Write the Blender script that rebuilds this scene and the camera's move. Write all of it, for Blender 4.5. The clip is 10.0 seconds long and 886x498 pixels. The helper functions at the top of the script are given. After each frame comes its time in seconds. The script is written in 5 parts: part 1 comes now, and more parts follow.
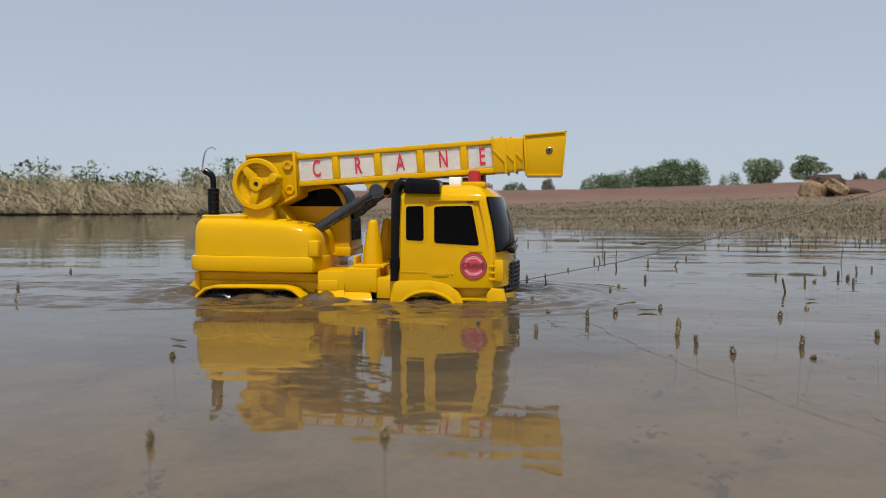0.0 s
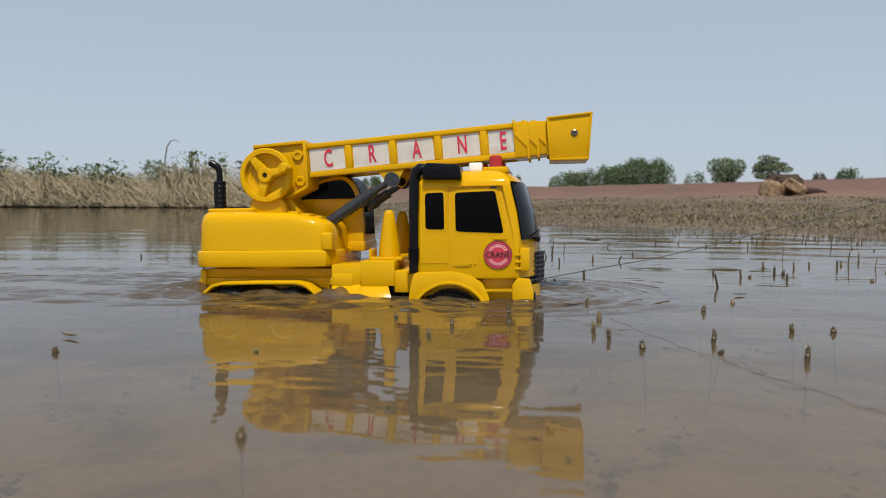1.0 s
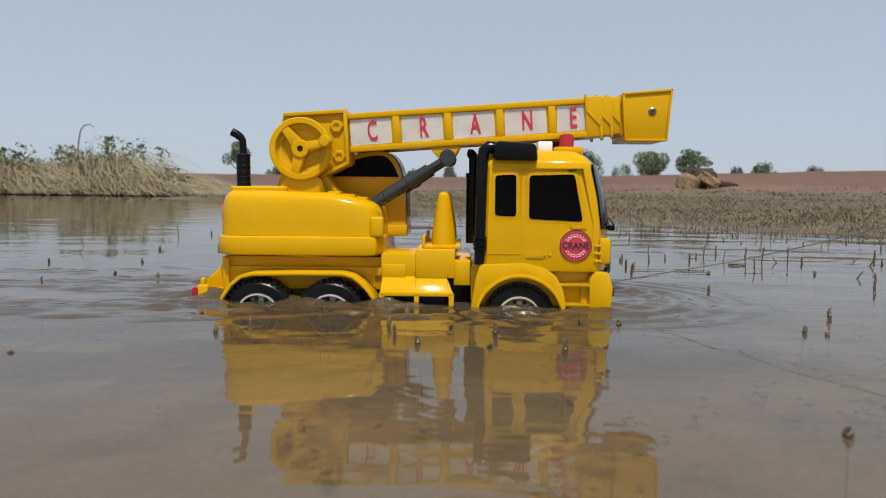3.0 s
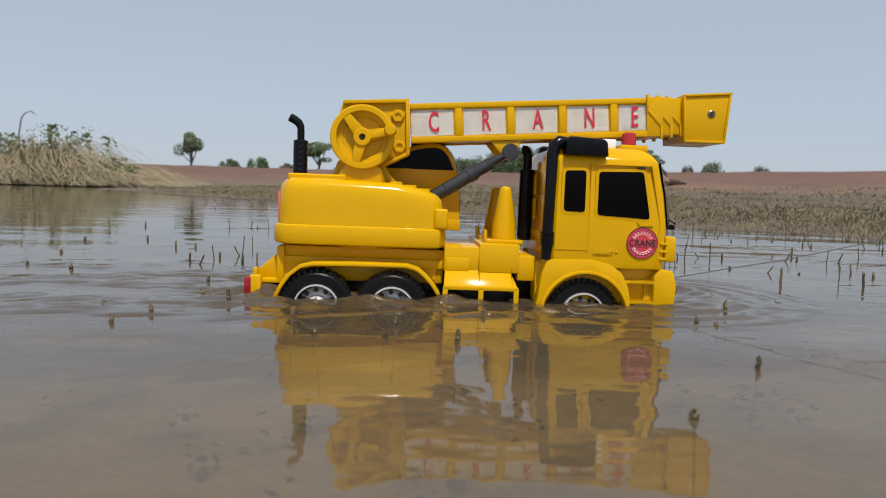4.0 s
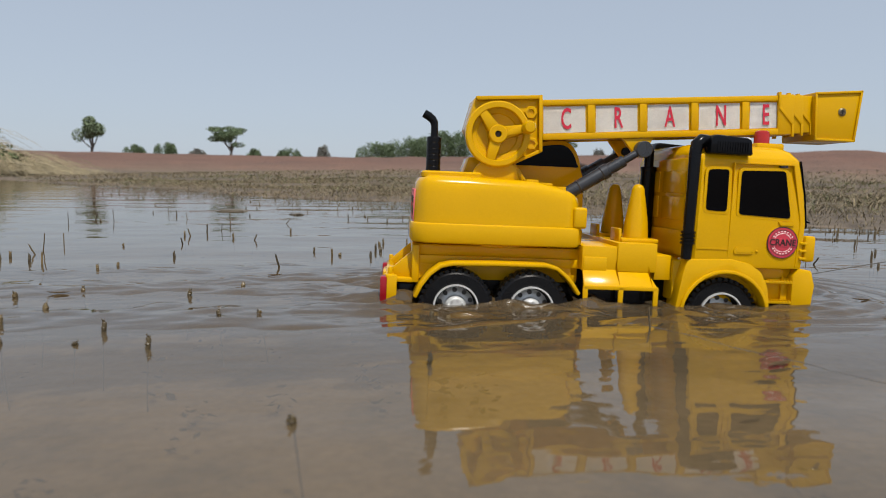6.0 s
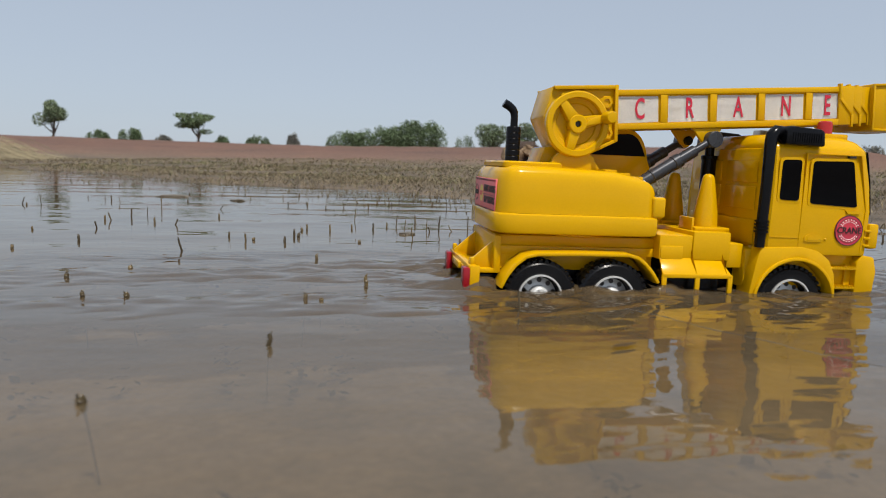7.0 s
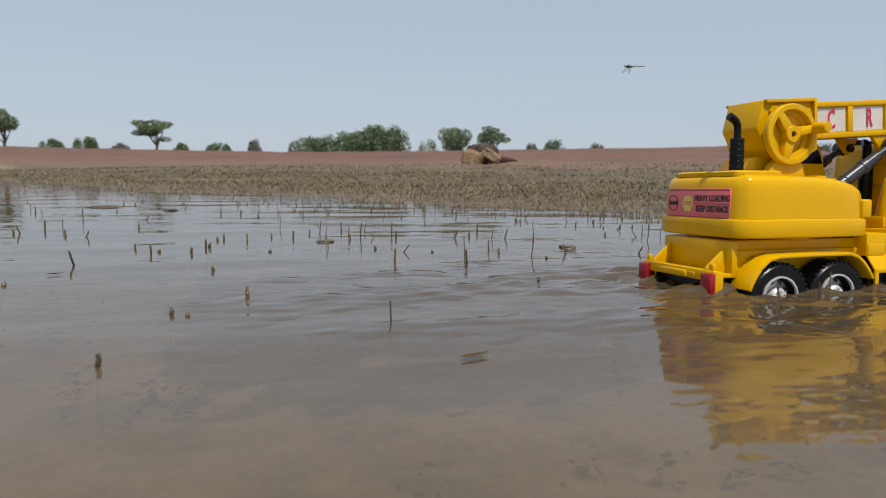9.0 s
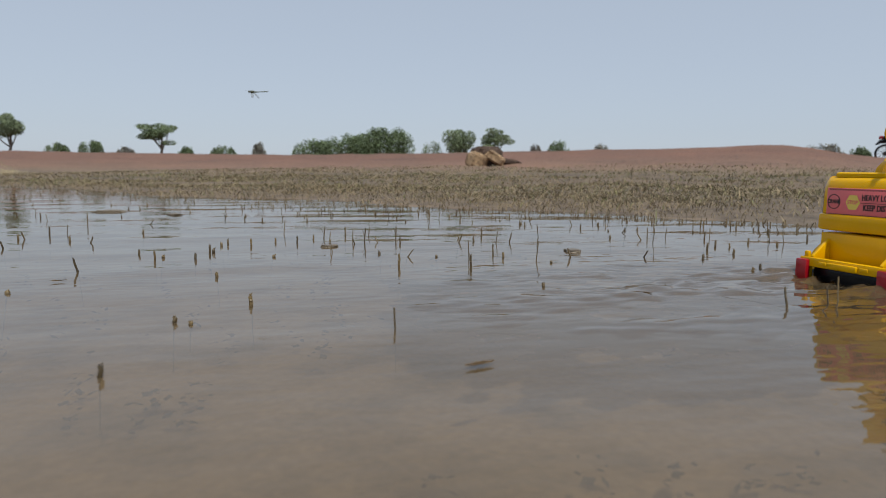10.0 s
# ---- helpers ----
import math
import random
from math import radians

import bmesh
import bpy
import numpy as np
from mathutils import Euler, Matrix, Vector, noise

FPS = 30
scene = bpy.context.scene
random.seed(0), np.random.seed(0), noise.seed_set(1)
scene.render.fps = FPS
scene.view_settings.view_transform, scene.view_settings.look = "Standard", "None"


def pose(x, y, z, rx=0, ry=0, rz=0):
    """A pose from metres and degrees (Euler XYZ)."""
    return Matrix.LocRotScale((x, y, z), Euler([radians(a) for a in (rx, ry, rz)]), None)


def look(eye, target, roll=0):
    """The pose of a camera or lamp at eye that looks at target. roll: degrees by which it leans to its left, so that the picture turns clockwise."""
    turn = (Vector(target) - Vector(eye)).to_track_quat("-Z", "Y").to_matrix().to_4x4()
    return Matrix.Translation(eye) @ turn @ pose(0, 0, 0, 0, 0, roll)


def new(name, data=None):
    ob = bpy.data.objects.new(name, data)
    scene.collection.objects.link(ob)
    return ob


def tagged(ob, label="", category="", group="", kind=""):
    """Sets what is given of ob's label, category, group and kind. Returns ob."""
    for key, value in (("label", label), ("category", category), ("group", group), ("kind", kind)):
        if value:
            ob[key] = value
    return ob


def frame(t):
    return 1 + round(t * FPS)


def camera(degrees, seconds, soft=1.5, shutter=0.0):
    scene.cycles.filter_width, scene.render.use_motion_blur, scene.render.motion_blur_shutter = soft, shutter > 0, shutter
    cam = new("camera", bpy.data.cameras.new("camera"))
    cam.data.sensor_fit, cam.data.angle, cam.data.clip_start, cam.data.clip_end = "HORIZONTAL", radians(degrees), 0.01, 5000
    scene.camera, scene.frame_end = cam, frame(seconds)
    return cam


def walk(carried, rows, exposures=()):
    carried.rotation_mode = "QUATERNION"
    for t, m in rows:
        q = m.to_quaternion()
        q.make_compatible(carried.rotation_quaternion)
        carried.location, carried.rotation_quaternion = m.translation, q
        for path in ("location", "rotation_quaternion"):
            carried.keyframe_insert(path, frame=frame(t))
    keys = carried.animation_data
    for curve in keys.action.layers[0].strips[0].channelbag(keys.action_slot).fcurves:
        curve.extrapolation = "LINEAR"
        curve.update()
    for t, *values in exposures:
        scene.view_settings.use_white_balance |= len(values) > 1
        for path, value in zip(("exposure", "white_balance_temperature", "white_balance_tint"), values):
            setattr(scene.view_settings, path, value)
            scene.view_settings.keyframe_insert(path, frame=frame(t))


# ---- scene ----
# Toy crane truck towed through a shallow flooded field. Metres, z = 0 is the still water.
import itertools

cam = camera(66.40, 10.0, soft=0.85)
# small phone lens: sharp at the truck, a little soft in the distance and close by
cam.data.dof.use_dof, cam.data.dof.focus_distance, cam.data.dof.aperture_fstop = True, 0.74, 12.0
# seconds, eye, target, lean
CAMERA = [
    (0, (0.1209, -0.8053, 0.0850), (-0.0387, 0.1801, 0.0250), -0.18),
    (0.5, (0.1372, -0.7878, 0.0823), (0.0051, 0.2015, 0.0210), 0.09),
    (1, (0.1565, -0.7852, 0.0811), (0.0420, 0.2060, 0.0155), 0.31),
    (1.5, (0.1733, -0.7815, 0.0797), (0.0883, 0.2124, 0.0094), 0.55),
    (2, (0.1995, -0.7833, 0.0849), (0.1542, 0.2128, 0.0091), 0.45),
    (2.5, (0.2307, -0.7776, 0.0849), (0.2020, 0.2191, 0.0095), 0.65),
    (2.7, (0.2401, -0.7771, 0.0859), (0.2141, 0.2196, 0.0093), 0.76),
    (3.8, (0.2713, -0.7899, 0.0853), (0.3035, 0.2060, 0.0004), 1.18),
    (4, (0.2843, -0.7851, 0.0843), (0.3311, 0.2102, -0.0011), 1.54),
    (4.5, (0.3165, -0.7892, 0.0843), (0.3931, 0.2037, -0.0070), 1.50),
    (5, (0.3398, -0.7913, 0.0842), (0.4414, 0.1990, -0.0101), 1.66),
    (5.2, (0.3533, -0.7920, 0.0905), (0.4733, 0.1949, -0.0174), 1.72),
    (6.3, (0.4393, -0.7959, 0.0955), (0.6144, 0.1830, -0.0094), 1.04),
    (6.5, (0.4569, -0.7986, 0.0944), (0.6409, 0.1782, -0.0155), 1.42),
    (7, (0.4800, -0.8015, 0.0909), (0.6859, 0.1698, -0.0281), 1.63),
    (7.5, (0.5058, -0.8028, 0.0919), (0.7419, 0.1620, -0.0240), 1.49),
    (8, (0.5261, -0.8030, 0.0940), (0.7697, 0.1604, -0.0182), 1.23),
    (8.5, (0.5397, -0.8048, 0.0953), (0.7938, 0.1557, -0.0175), 0.93),
    (9, (0.5443, -0.8054, 0.0941), (0.7988, 0.1551, -0.0183), 0.69),
    (9.5, (0.5463, -0.8043, 0.0952), (0.7999, 0.1567, -0.0150), 0.30),
    (10, (0.5454, -0.8023, 0.0968), (0.7936, 0.1602, -0.0127), 0.40),
]

walk(cam, [(t, look(eye, target, lean)) for t, eye, target, lean in CAMERA])

# seconds, place of the truck on the water, tilt, pitch, heading
TRUCK = [
    (0, -0.1163, -0.1202, 0.0012, 0.59, 0.47, 0.31),
    (0.5, -0.0646, -0.1227, -0.0020, 0.38, -0.23, -0.84),
    (1, -0.0249, -0.1250, 0.0002, -1.01, -1.29, -2.05),
    (1.5, 0.0198, -0.1415, 0.0014, -0.54, -2.49, -1.81),
    (2, 0.0782, -0.1534, 0.0086, -0.42, -1.91, -1.85),
    (2.5, 0.1425, -0.1691, 0.0113, 1.08, -1.02, -1.41),
    (2.7, 0.1572, -0.1746, 0.0141, 1.18, -0.71, -1.32),
    (3.8, 0.2702, -0.1872, 0.0159, -0.12, 0.38, 0.42),
    (4, 0.3005, -0.1947, 0.0165, -0.33, 0.68, -0.03),
    (4.5, 0.3785, -0.2027, 0.0179, -1.44, 0.78, -2.60),
    (5, 0.4365, -0.2096, 0.0179, -1.20, 2.00, -2.69),
    (5.2, 0.4768, -0.2195, 0.0138, -0.61, 1.35, -2.47),
    (6.3, 0.6574, -0.2398, 0.0210, -0.26, 1.55, -6.25),
    (6.5, 0.6984, -0.2465, 0.0200, 0.07, 1.38, -5.22),
    (7, 0.7555, -0.2544, 0.0196, 0.63, 0.67, -3.88),
    (7.5, 0.8355, -0.2599, 0.0201, -0.80, 0.87, -2.65),
    (8, 0.9092, -0.2706, 0.0176, -1.20, -0.34, -0.93),
    (8.5, 0.9797, -0.2765, 0.0187, -2.49, -1.40, 0.95),
    (9, 1.0376, -0.2815, 0.0204, -1.68, -0.15, 2.10),
    (9.5, 1.1095, -0.2950, 0.0200, 0.08, -0.22, 2.01),
    (10, 1.1988, -0.2915, 0.0241, 0.40, -0.13, 2.19),
]

# ---- daylight: high hazy sun behind the camera ----
SUN = Vector((0.07, -0.42, 0.90)).normalized()
world = bpy.data.worlds.new("sky")
scene.world = world
world.use_nodes = True
wn = world.node_tree.nodes
sky = wn.new("ShaderNodeTexSky")
sky.sky_type = "NISHITA"
sky.sun_disc = False
sky.sun_elevation = math.asin(SUN.z)
sky.sun_rotation = math.atan2(SUN.x, SUN.y)
sky.air_density, sky.dust_density, sky.ozone_density = 1.0, 0.7, 2.0
wn["Background"].inputs["Strength"].default_value = 0.12
haze = wn.new("ShaderNodeHueSaturation")
haze.inputs["Saturation"].default_value = 0.58
world.node_tree.links.new(sky.outputs["Color"], haze.inputs["Color"])
veil = wn.new("ShaderNodeMixRGB")
veil.inputs[0].default_value = 0.72
veil.inputs[2].default_value = (3.66, 4.30, 5.24, 1)
world.node_tree.links.new(haze.outputs["Color"], veil.inputs[1])
world.node_tree.links.new(veil.outputs[0], wn["Background"].inputs["Color"])
sun = new("sun", bpy.data.lights.new("sun", "SUN"))
sun.data.energy, sun.data.angle, sun.data.color = 4.6, radians(0.6), (1.0, 0.95, 0.87)
sun.matrix_world = look(SUN * 50, (0, 0, 0))
scene.view_settings.exposure = 0.0


# ---- materials ----
def node(tree, kind, **values):
    n = tree.nodes.new(kind)
    for key, value in values.items():
        n.inputs[key.replace("_", " ")].default_value = value
    return n


def ramp(tree, fac, stops):
    n = tree.nodes.new("ShaderNodeValToRGB")
    n.color_ramp.elements[0].position, n.color_ramp.elements[0].color = stops[0][0], (*stops[0][1], 1)
    n.color_ramp.elements[1].position, n.color_ramp.elements[1].color = stops[-1][0], (*stops[-1][1], 1)
    for at, col in stops[1:-1]:
        n.color_ramp.elements.new(at).color = (*col, 1)
    tree.links.new(fac, n.inputs["Fac"])
    return n.outputs["Color"]


def mix(tree, fac, a, b, blend="MIX"):
    n = tree.nodes.new("ShaderNodeMixRGB")
    n.blend_type = blend
    for value, socket in ((fac, n.inputs[0]), (a, n.inputs[1]), (b, n.inputs[2])):
        if isinstance(value, (int, float)):
            socket.default_value = value
        elif isinstance(value, tuple):
            socket.default_value = (*value, 1)
        else:
            tree.links.new(value, socket)
    return n.outputs[0]


def noise_tex(tree, coord, scale, detail=4.0, rough=0.55):
    n = node(tree, "ShaderNodeTexNoise", Scale=scale, Detail=detail, Roughness=rough)
    if coord is not None:
        tree.links.new(coord, n.inputs["Vector"])
    return n.outputs["Fac"]


def surface(name, base, rough=0.5, metallic=0.0, spec=0.5, worn=(), grain=0.06, big=25.0, small=400.0, bump=0.0002, island=0.0, each=0.0, coat=0.0):
    """A solid surface: base colour with broad and fine variation, patchy gloss and a fine relief."""
    m = bpy.data.materials.new(name)
    m.use_nodes = True
    t = m.node_tree
    b = t.nodes["Principled BSDF"]
    co = t.nodes.new("ShaderNodeTexCoord").outputs["Object"]
    n1, n2 = noise_tex(t, co, big), noise_tex(t, co, small)
    dark = tuple(c * (1 - 3 * grain) for c in base)
    light = tuple(min(1, c * (1 + 2 * grain)) for c in base)
    col = mix(t, 0.5, ramp(t, n1, ((0.3, dark), (0.7, light))), ramp(t, n2, ((0.3, dark), (0.7, light))))
    if worn:
        at, tint = worn
        col = mix(t, ramp(t, noise_tex(t, co, big * 2.3, 8.0, 0.7), ((at, (0, 0, 0)), (at + 0.12, (0.8, 0.8, 0.8)))), col, tint)
    if island or each:
        if island:
            rnd, amount = t.nodes.new("ShaderNodeNewGeometry").outputs["Random Per Island"], island
        else:
            rnd, amount = t.nodes.new("ShaderNodeObjectInfo").outputs["Random"], each
        col = mix(t, 1.0, col, ramp(t, rnd, ((0, (1 - amount,) * 3), (1, (1 + amount, 1 + amount * 0.9, 1 + amount * 0.6)))), "MULTIPLY")
    t.links.new(col, b.inputs["Base Color"])
    t.links.new(ramp(t, n1, ((0.3, (rough * 0.8,) * 3), (0.75, (min(1, rough * 1.25),) * 3))), b.inputs["Roughness"])
    b.inputs["Metallic"].default_value = metallic
    b.inputs["Specular IOR Level"].default_value = spec
    b.inputs["Coat Weight"].default_value = coat
    if bump:
        k = node(t, "ShaderNodeBump", Strength=0.35, Distance=bump)
        t.links.new(n2, k.inputs["Height"])
        t.links.new(k.outputs["Normal"], b.inputs["Normal"])
    return m


YELLOW = surface("yellow plastic", (0.58, 0.318, 0.0010), 0.16, spec=0.20, worn=(0.74, (0.47, 0.23, 0.006)), grain=0.025, big=18, small=900, bump=0.00004)
BLACK = surface("black plastic", (0.004, 0.004, 0.005), 0.22, spec=0.2, grain=0.1, big=30, small=700, bump=0.00005)
GLASS = surface("tinted window", (0.002, 0.002, 0.0025), 0.10, spec=0.09, grain=0.05, big=20, small=300, bump=0)
GREY = surface("dark grey plastic", (0.050, 0.052, 0.058), 0.28, metallic=0.45, grain=0.06, big=40, small=600, bump=0.00004)
RUBBER = surface("tyre rubber", (0.005, 0.005, 0.006), 0.30, spec=0.25, worn=(0.70, (0.03, 0.024, 0.02)), grain=0.1, big=60, small=800)
SILVER = surface("silver rim", (0.58, 0.58, 0.57), 0.35, metallic=0.35, grain=0.04, big=60, small=500, bump=0.00003)
STEEL = surface("screw steel", (0.26, 0.21, 0.13), 0.35, metallic=1.0, big=300, small=2000, bump=0)
RED_LENS = surface("red lens", (0.26, 0.004, 0.010), 0.2, grain=0.06, big=60, small=500, bump=0.00003)
BEACON = surface("red beacon", (0.36, 0.018, 0.016), 0.22, grain=0.05, big=80, small=700, bump=0)
WHITE = surface("white plastic", (0.78, 0.77, 0.74), 0.4, grain=0.03, big=60, small=600, bump=0.00003)
STICKER = surface("white sticker paper", (0.92, 0.91, 0.89), 0.45, worn=(0.76, (0.74, 0.71, 0.67)), grain=0.04, big=70, small=900, bump=0.00008)
RED_INK = surface("red ink", (0.52, 0.012, 0.04), 0.5, grain=0.05, big=90, small=900, bump=0)
BADGE_RED = surface("badge red", (0.50, 0.03, 0.055), 0.4, worn=(0.7, (0.55, 0.2, 0.2)), grain=0.05, big=90, small=900, bump=0)
SIGN_RED = surface("faded red sign", (0.66, 0.13, 0.13), 0.45, worn=(0.66, (0.62, 0.28, 0.10)), grain=0.05, big=40, small=600, bump=0)
INK = surface("black ink", (0.018, 0.014, 0.014), 0.5, grain=0.1, big=90, small=900, bump=0)
SIGN_YELLOW = surface("sign yellow", (0.66, 0.50, 0.09), 0.45, grain=0.05, big=90, small=900, bump=0)
STALK = surface("wet stalk", (0.10, 0.072, 0.032), 0.4, worn=(0.50, (0.030, 0.022, 0.013)), grain=0.1, big=120, small=900, bump=0.0004, each=0.45)
STRAW = surface("dry stubble", (0.185, 0.150, 0.096), 0.8, grain=0.1, big=3, small=200, bump=0, island=0.45)
STRAW_GREEN = surface("greenish stubble", (0.135, 0.140, 0.058), 0.8, grain=0.1, big=3, small=200, bump=0, island=0.4)
DRY_WEED = surface("dry weed stalks", (0.235, 0.198, 0.128), 0.85, grain=0.1, big=2, small=60, bump=0, island=0.4)
WEED_LEAF = surface("weed leaves", (0.095, 0.135, 0.055), 0.7, grain=0.1, big=2, small=60, bump=0, island=0.4)
LEAF = surface("tree leaves", (0.115, 0.165, 0.080), 0.7, grain=0.1, big=0.6, small=12, bump=0, island=0.22)
LEAF_PALE = surface("pale tree leaves", (0.155, 0.205, 0.115), 0.7, grain=0.1, big=0.6, small=12, bump=0, island=0.22)
LEAF_GREY = surface("grey brush", (0.19, 0.19, 0.165), 0.8, grain=0.1, big=0.6, small=12, bump=0, island=0.22)
BARK = surface("bark", (0.12, 0.095, 0.075), 0.9, grain=0.15, big=2, small=30, bump=0.02)
CLAY = surface("cut clay block", (0.30, 0.205, 0.115), 0.9, worn=(0.46, (0.10, 0.06, 0.035)), grain=0.12, big=9, small=70, bump=0.01)
DARK_SOIL = surface("dark soil", (0.050, 0.030, 0.020), 0.95, grain=0.15, big=9, small=70, bump=0.015)
MUD = surface("wet mud clod", (0.10, 0.078, 0.05), 0.45, grain=0.15, big=40, small=300, bump=0.002)
LITTER = surface("rotting litter", (0.030, 0.026, 0.022), 0.8, grain=0.2, big=40, small=300, bump=0, island=0.4)
DEAD_LEAF = surface("floating dead leaf", (0.14, 0.085, 0.03), 0.5, grain=0.15, big=60, small=600, bump=0)
STRING = surface("string", (0.09, 0.085, 0.08), 0.7, grain=0.1, big=300, small=2000, bump=0)
FLY = surface("dragonfly body", (0.05, 0.06, 0.03), 0.35, grain=0.2, big=300, small=2000, bump=0)


def wing_material():
    m = bpy.data.materials.new("clear wing")
    m.use_nodes = True
    b = m.node_tree.nodes["Principled BSDF"]
    b.inputs["Base Color"].default_value = (0.35, 0.36, 0.33, 1)
    b.inputs["Roughness"].default_value = 0.25
    b.inputs["Alpha"].default_value = 0.3
    return m


WING = wing_material()


def ground_material():
    """Pale mud under the water, brown wet soil at the edge, red earth on the rise."""
    m = bpy.data.materials.new("field soil")
    m.use_nodes = True
    t = m.node_tree
    b = t.nodes["Principled BSDF"]
    geo = t.nodes.new("ShaderNodeNewGeometry")
    pos = geo.outputs["Position"]
    z = t.nodes.new("ShaderNodeSeparateXYZ")
    t.links.new(pos, z.inputs[0])
    wob = node(t, "ShaderNodeMath")
    wob.operation = "MULTIPLY_ADD"
    t.links.new(noise_tex(t, pos, 1.3, 6), wob.inputs[0])
    wob.inputs[1].default_value = 0.06
    t.links.new(z.outputs["Z"], wob.inputs[2])
    rng = node(t, "ShaderNodeMapRange")
    t.links.new(wob.outputs[0], rng.inputs["Value"])
    rng.inputs["From Min"].default_value, rng.inputs["From Max"].default_value = 0.0, 1.0
    col = ramp(t, rng.outputs["Result"], ((0.0, (0.36, 0.28, 0.185)), (0.012, (0.25, 0.19, 0.125)), (0.026, (0.115, 0.086, 0.060)), (0.075, (0.105, 0.078, 0.054)), (0.17, (0.135, 0.097, 0.064)), (0.26, (0.155, 0.090, 0.060)), (0.6, (0.136, 0.066, 0.043)), (1.0, (0.130, 0.064, 0.042))))
    spots = ramp(t, noise_tex(t, pos, 17, 4, 0.55), ((0.30, (0.45, 0.44, 0.43)), (0.56, (1.05, 1.05, 1.05))))
    fine = ramp(t, noise_tex(t, pos, 160, 3), ((0.25, (0.78, 0.78, 0.78)), (0.75, (1.15, 1.15, 1.15))))
    broad = ramp(t, noise_tex(t, pos, 0.35, 9, 0.7), ((0.32, (0.72, 0.76, 0.78)), (0.68, (1.22, 1.16, 1.10))))
    col = mix(t, 1.0, mix(t, 1.0, mix(t, 1.0, col, spots, "MULTIPLY"), fine, "MULTIPLY"), broad, "MULTIPLY")
    t.links.new(col, b.inputs["Base Color"])
    b.inputs["Roughness"].default_value = 0.9
    k = node(t, "ShaderNodeBump", Strength=0.7, Distance=0.02)
    t.links.new(noise_tex(t, pos, 9, 8, 0.65), k.inputs["Height"])
    t.links.new(k.outputs["Normal"], b.inputs["Normal"])
    return m


def water_material(name, ripple, murk, tint, fine):
    """Silty water: part of the light turns back in the silt, part goes through, and the surface mirrors."""
    m = bpy.data.materials.new(name)
    m.use_nodes = True
    t = m.node_tree
    t.nodes.remove(t.nodes["Principled BSDF"])
    out = t.nodes["Material Output"]
    pos = t.nodes.new("ShaderNodeNewGeometry").outputs["Position"]
    stretch = t.nodes.new("ShaderNodeMapping")
    stretch.inputs["Scale"].default_value = (0.45, 1.0, 1.0)
    stretch.inputs["Rotation"].default_value = (0, 0, radians(8))
    t.links.new(pos, stretch.inputs["Vector"])
    w1 = noise_tex(t, stretch.outputs[0], 22, 2.0, 0.45)
    w2 = noise_tex(t, stretch.outputs[0], 75, 1.5, 0.4)
    calm = ramp(t, noise_tex(t, pos, 1.7, 3), ((0.35, (0.25,) * 3), (0.68, (1.0,) * 3)))
    h = mix(t, fine, w1, w2)
    h = mix(t, 1.0, h, calm, "MULTIPLY")
    swell = noise_tex(t, stretch.outputs[0], 7.0, 1.5, 0.4)
    h = mix(t, 0.55, h, mix(t, 1.0, swell, (3.0, 3.0, 3.0), "MULTIPLY"))
    # the breeze ruffles the open side more than the sheltered one
    part_x = t.nodes.new("ShaderNodeSeparateXYZ")
    t.links.new(pos, part_x.inputs[0])
    breeze = node(t, "ShaderNodeMapRange")
    for key, value in (("From Min", -0.1), ("From Max", 0.8), ("To Min", 0.5), ("To Max", 1.3)):
        breeze.inputs[key].default_value = value
    t.links.new(part_x.outputs["X"], breeze.inputs["Value"])
    h = mix(t, 1.0, h, breeze.outputs["Result"], "MULTIPLY")
    k = node(t, "ShaderNodeBump", Strength=1.0, Distance=ripple)
    t.links.new(h, k.inputs["Height"])
    silt = t.nodes.new("ShaderNodeBsdfDiffuse")
    patch = noise_tex(t, pos, 5.0, 6, 0.6)
    t.links.new(ramp(t, patch, ((0.32, tuple(0.78 * c for c in tint)), (0.68, tint))), silt.inputs["Color"])
    clear = t.nodes.new("ShaderNodeBsdfTransparent")
    clear.inputs["Color"].default_value = (0.94, 0.88, 0.76, 1)
    body = t.nodes.new("ShaderNodeMixShader")
    body.inputs[0].default_value = murk
    t.links.new(clear.outputs[0], body.inputs[1])
    t.links.new(silt.outputs[0], body.inputs[2])
    gloss = t.nodes.new("ShaderNodeBsdfGlossy")
    gloss.inputs["Roughness"].default_value = 0.015
    t.links.new(k.outputs["Normal"], gloss.inputs["Normal"])
    fres = node(t, "ShaderNodeFresnel", IOR=1.72)
    t.links.new(k.outputs["Normal"], fres.inputs["Normal"])
    top = t.nodes.new("ShaderNodeMixShader")
    t.links.new(fres.outputs[0], top.inputs[0])
    t.links.new(body.outputs[0], top.inputs[1])
    t.links.new(gloss.outputs[0], top.inputs[2])
    t.links.new(top.outputs[0], out.inputs["Surface"])
    return m


GROUND = ground_material()
WATER = water_material("silty water", 0.0029, 0.62, (0.122, 0.092, 0.055), 0.42)
# wake silt is darker and warmer: part of the truck's amber reflection, as colour
WAKE = water_material("stirred water with reflection tint", 0.0026, 0.66, (0.104, 0.073, 0.040), 0.40)


# ---- mesh helpers ----
def finish(name, bm, material, parent=None, label="", smooth=35):
    bmesh.ops.recalc_face_normals(bm, faces=bm.faces)
    me = bpy.data.meshes.new(name)
    bm.to_mesh(me)
    bm.free()
    me.materials.append(material)
    if smooth:
        me.polygons.foreach_set("use_smooth", [True] * len(me.polygons))
        me.set_sharp_from_angle(angle=radians(smooth))
    ob = new(name, me)
    if parent is not None:
        ob.parent = parent
    if label:
        ob["label"] = label
    return ob


def part(name, bm, material, parent, label="", smooth=35):
    return finish(name, bm, material, parent, label, smooth)


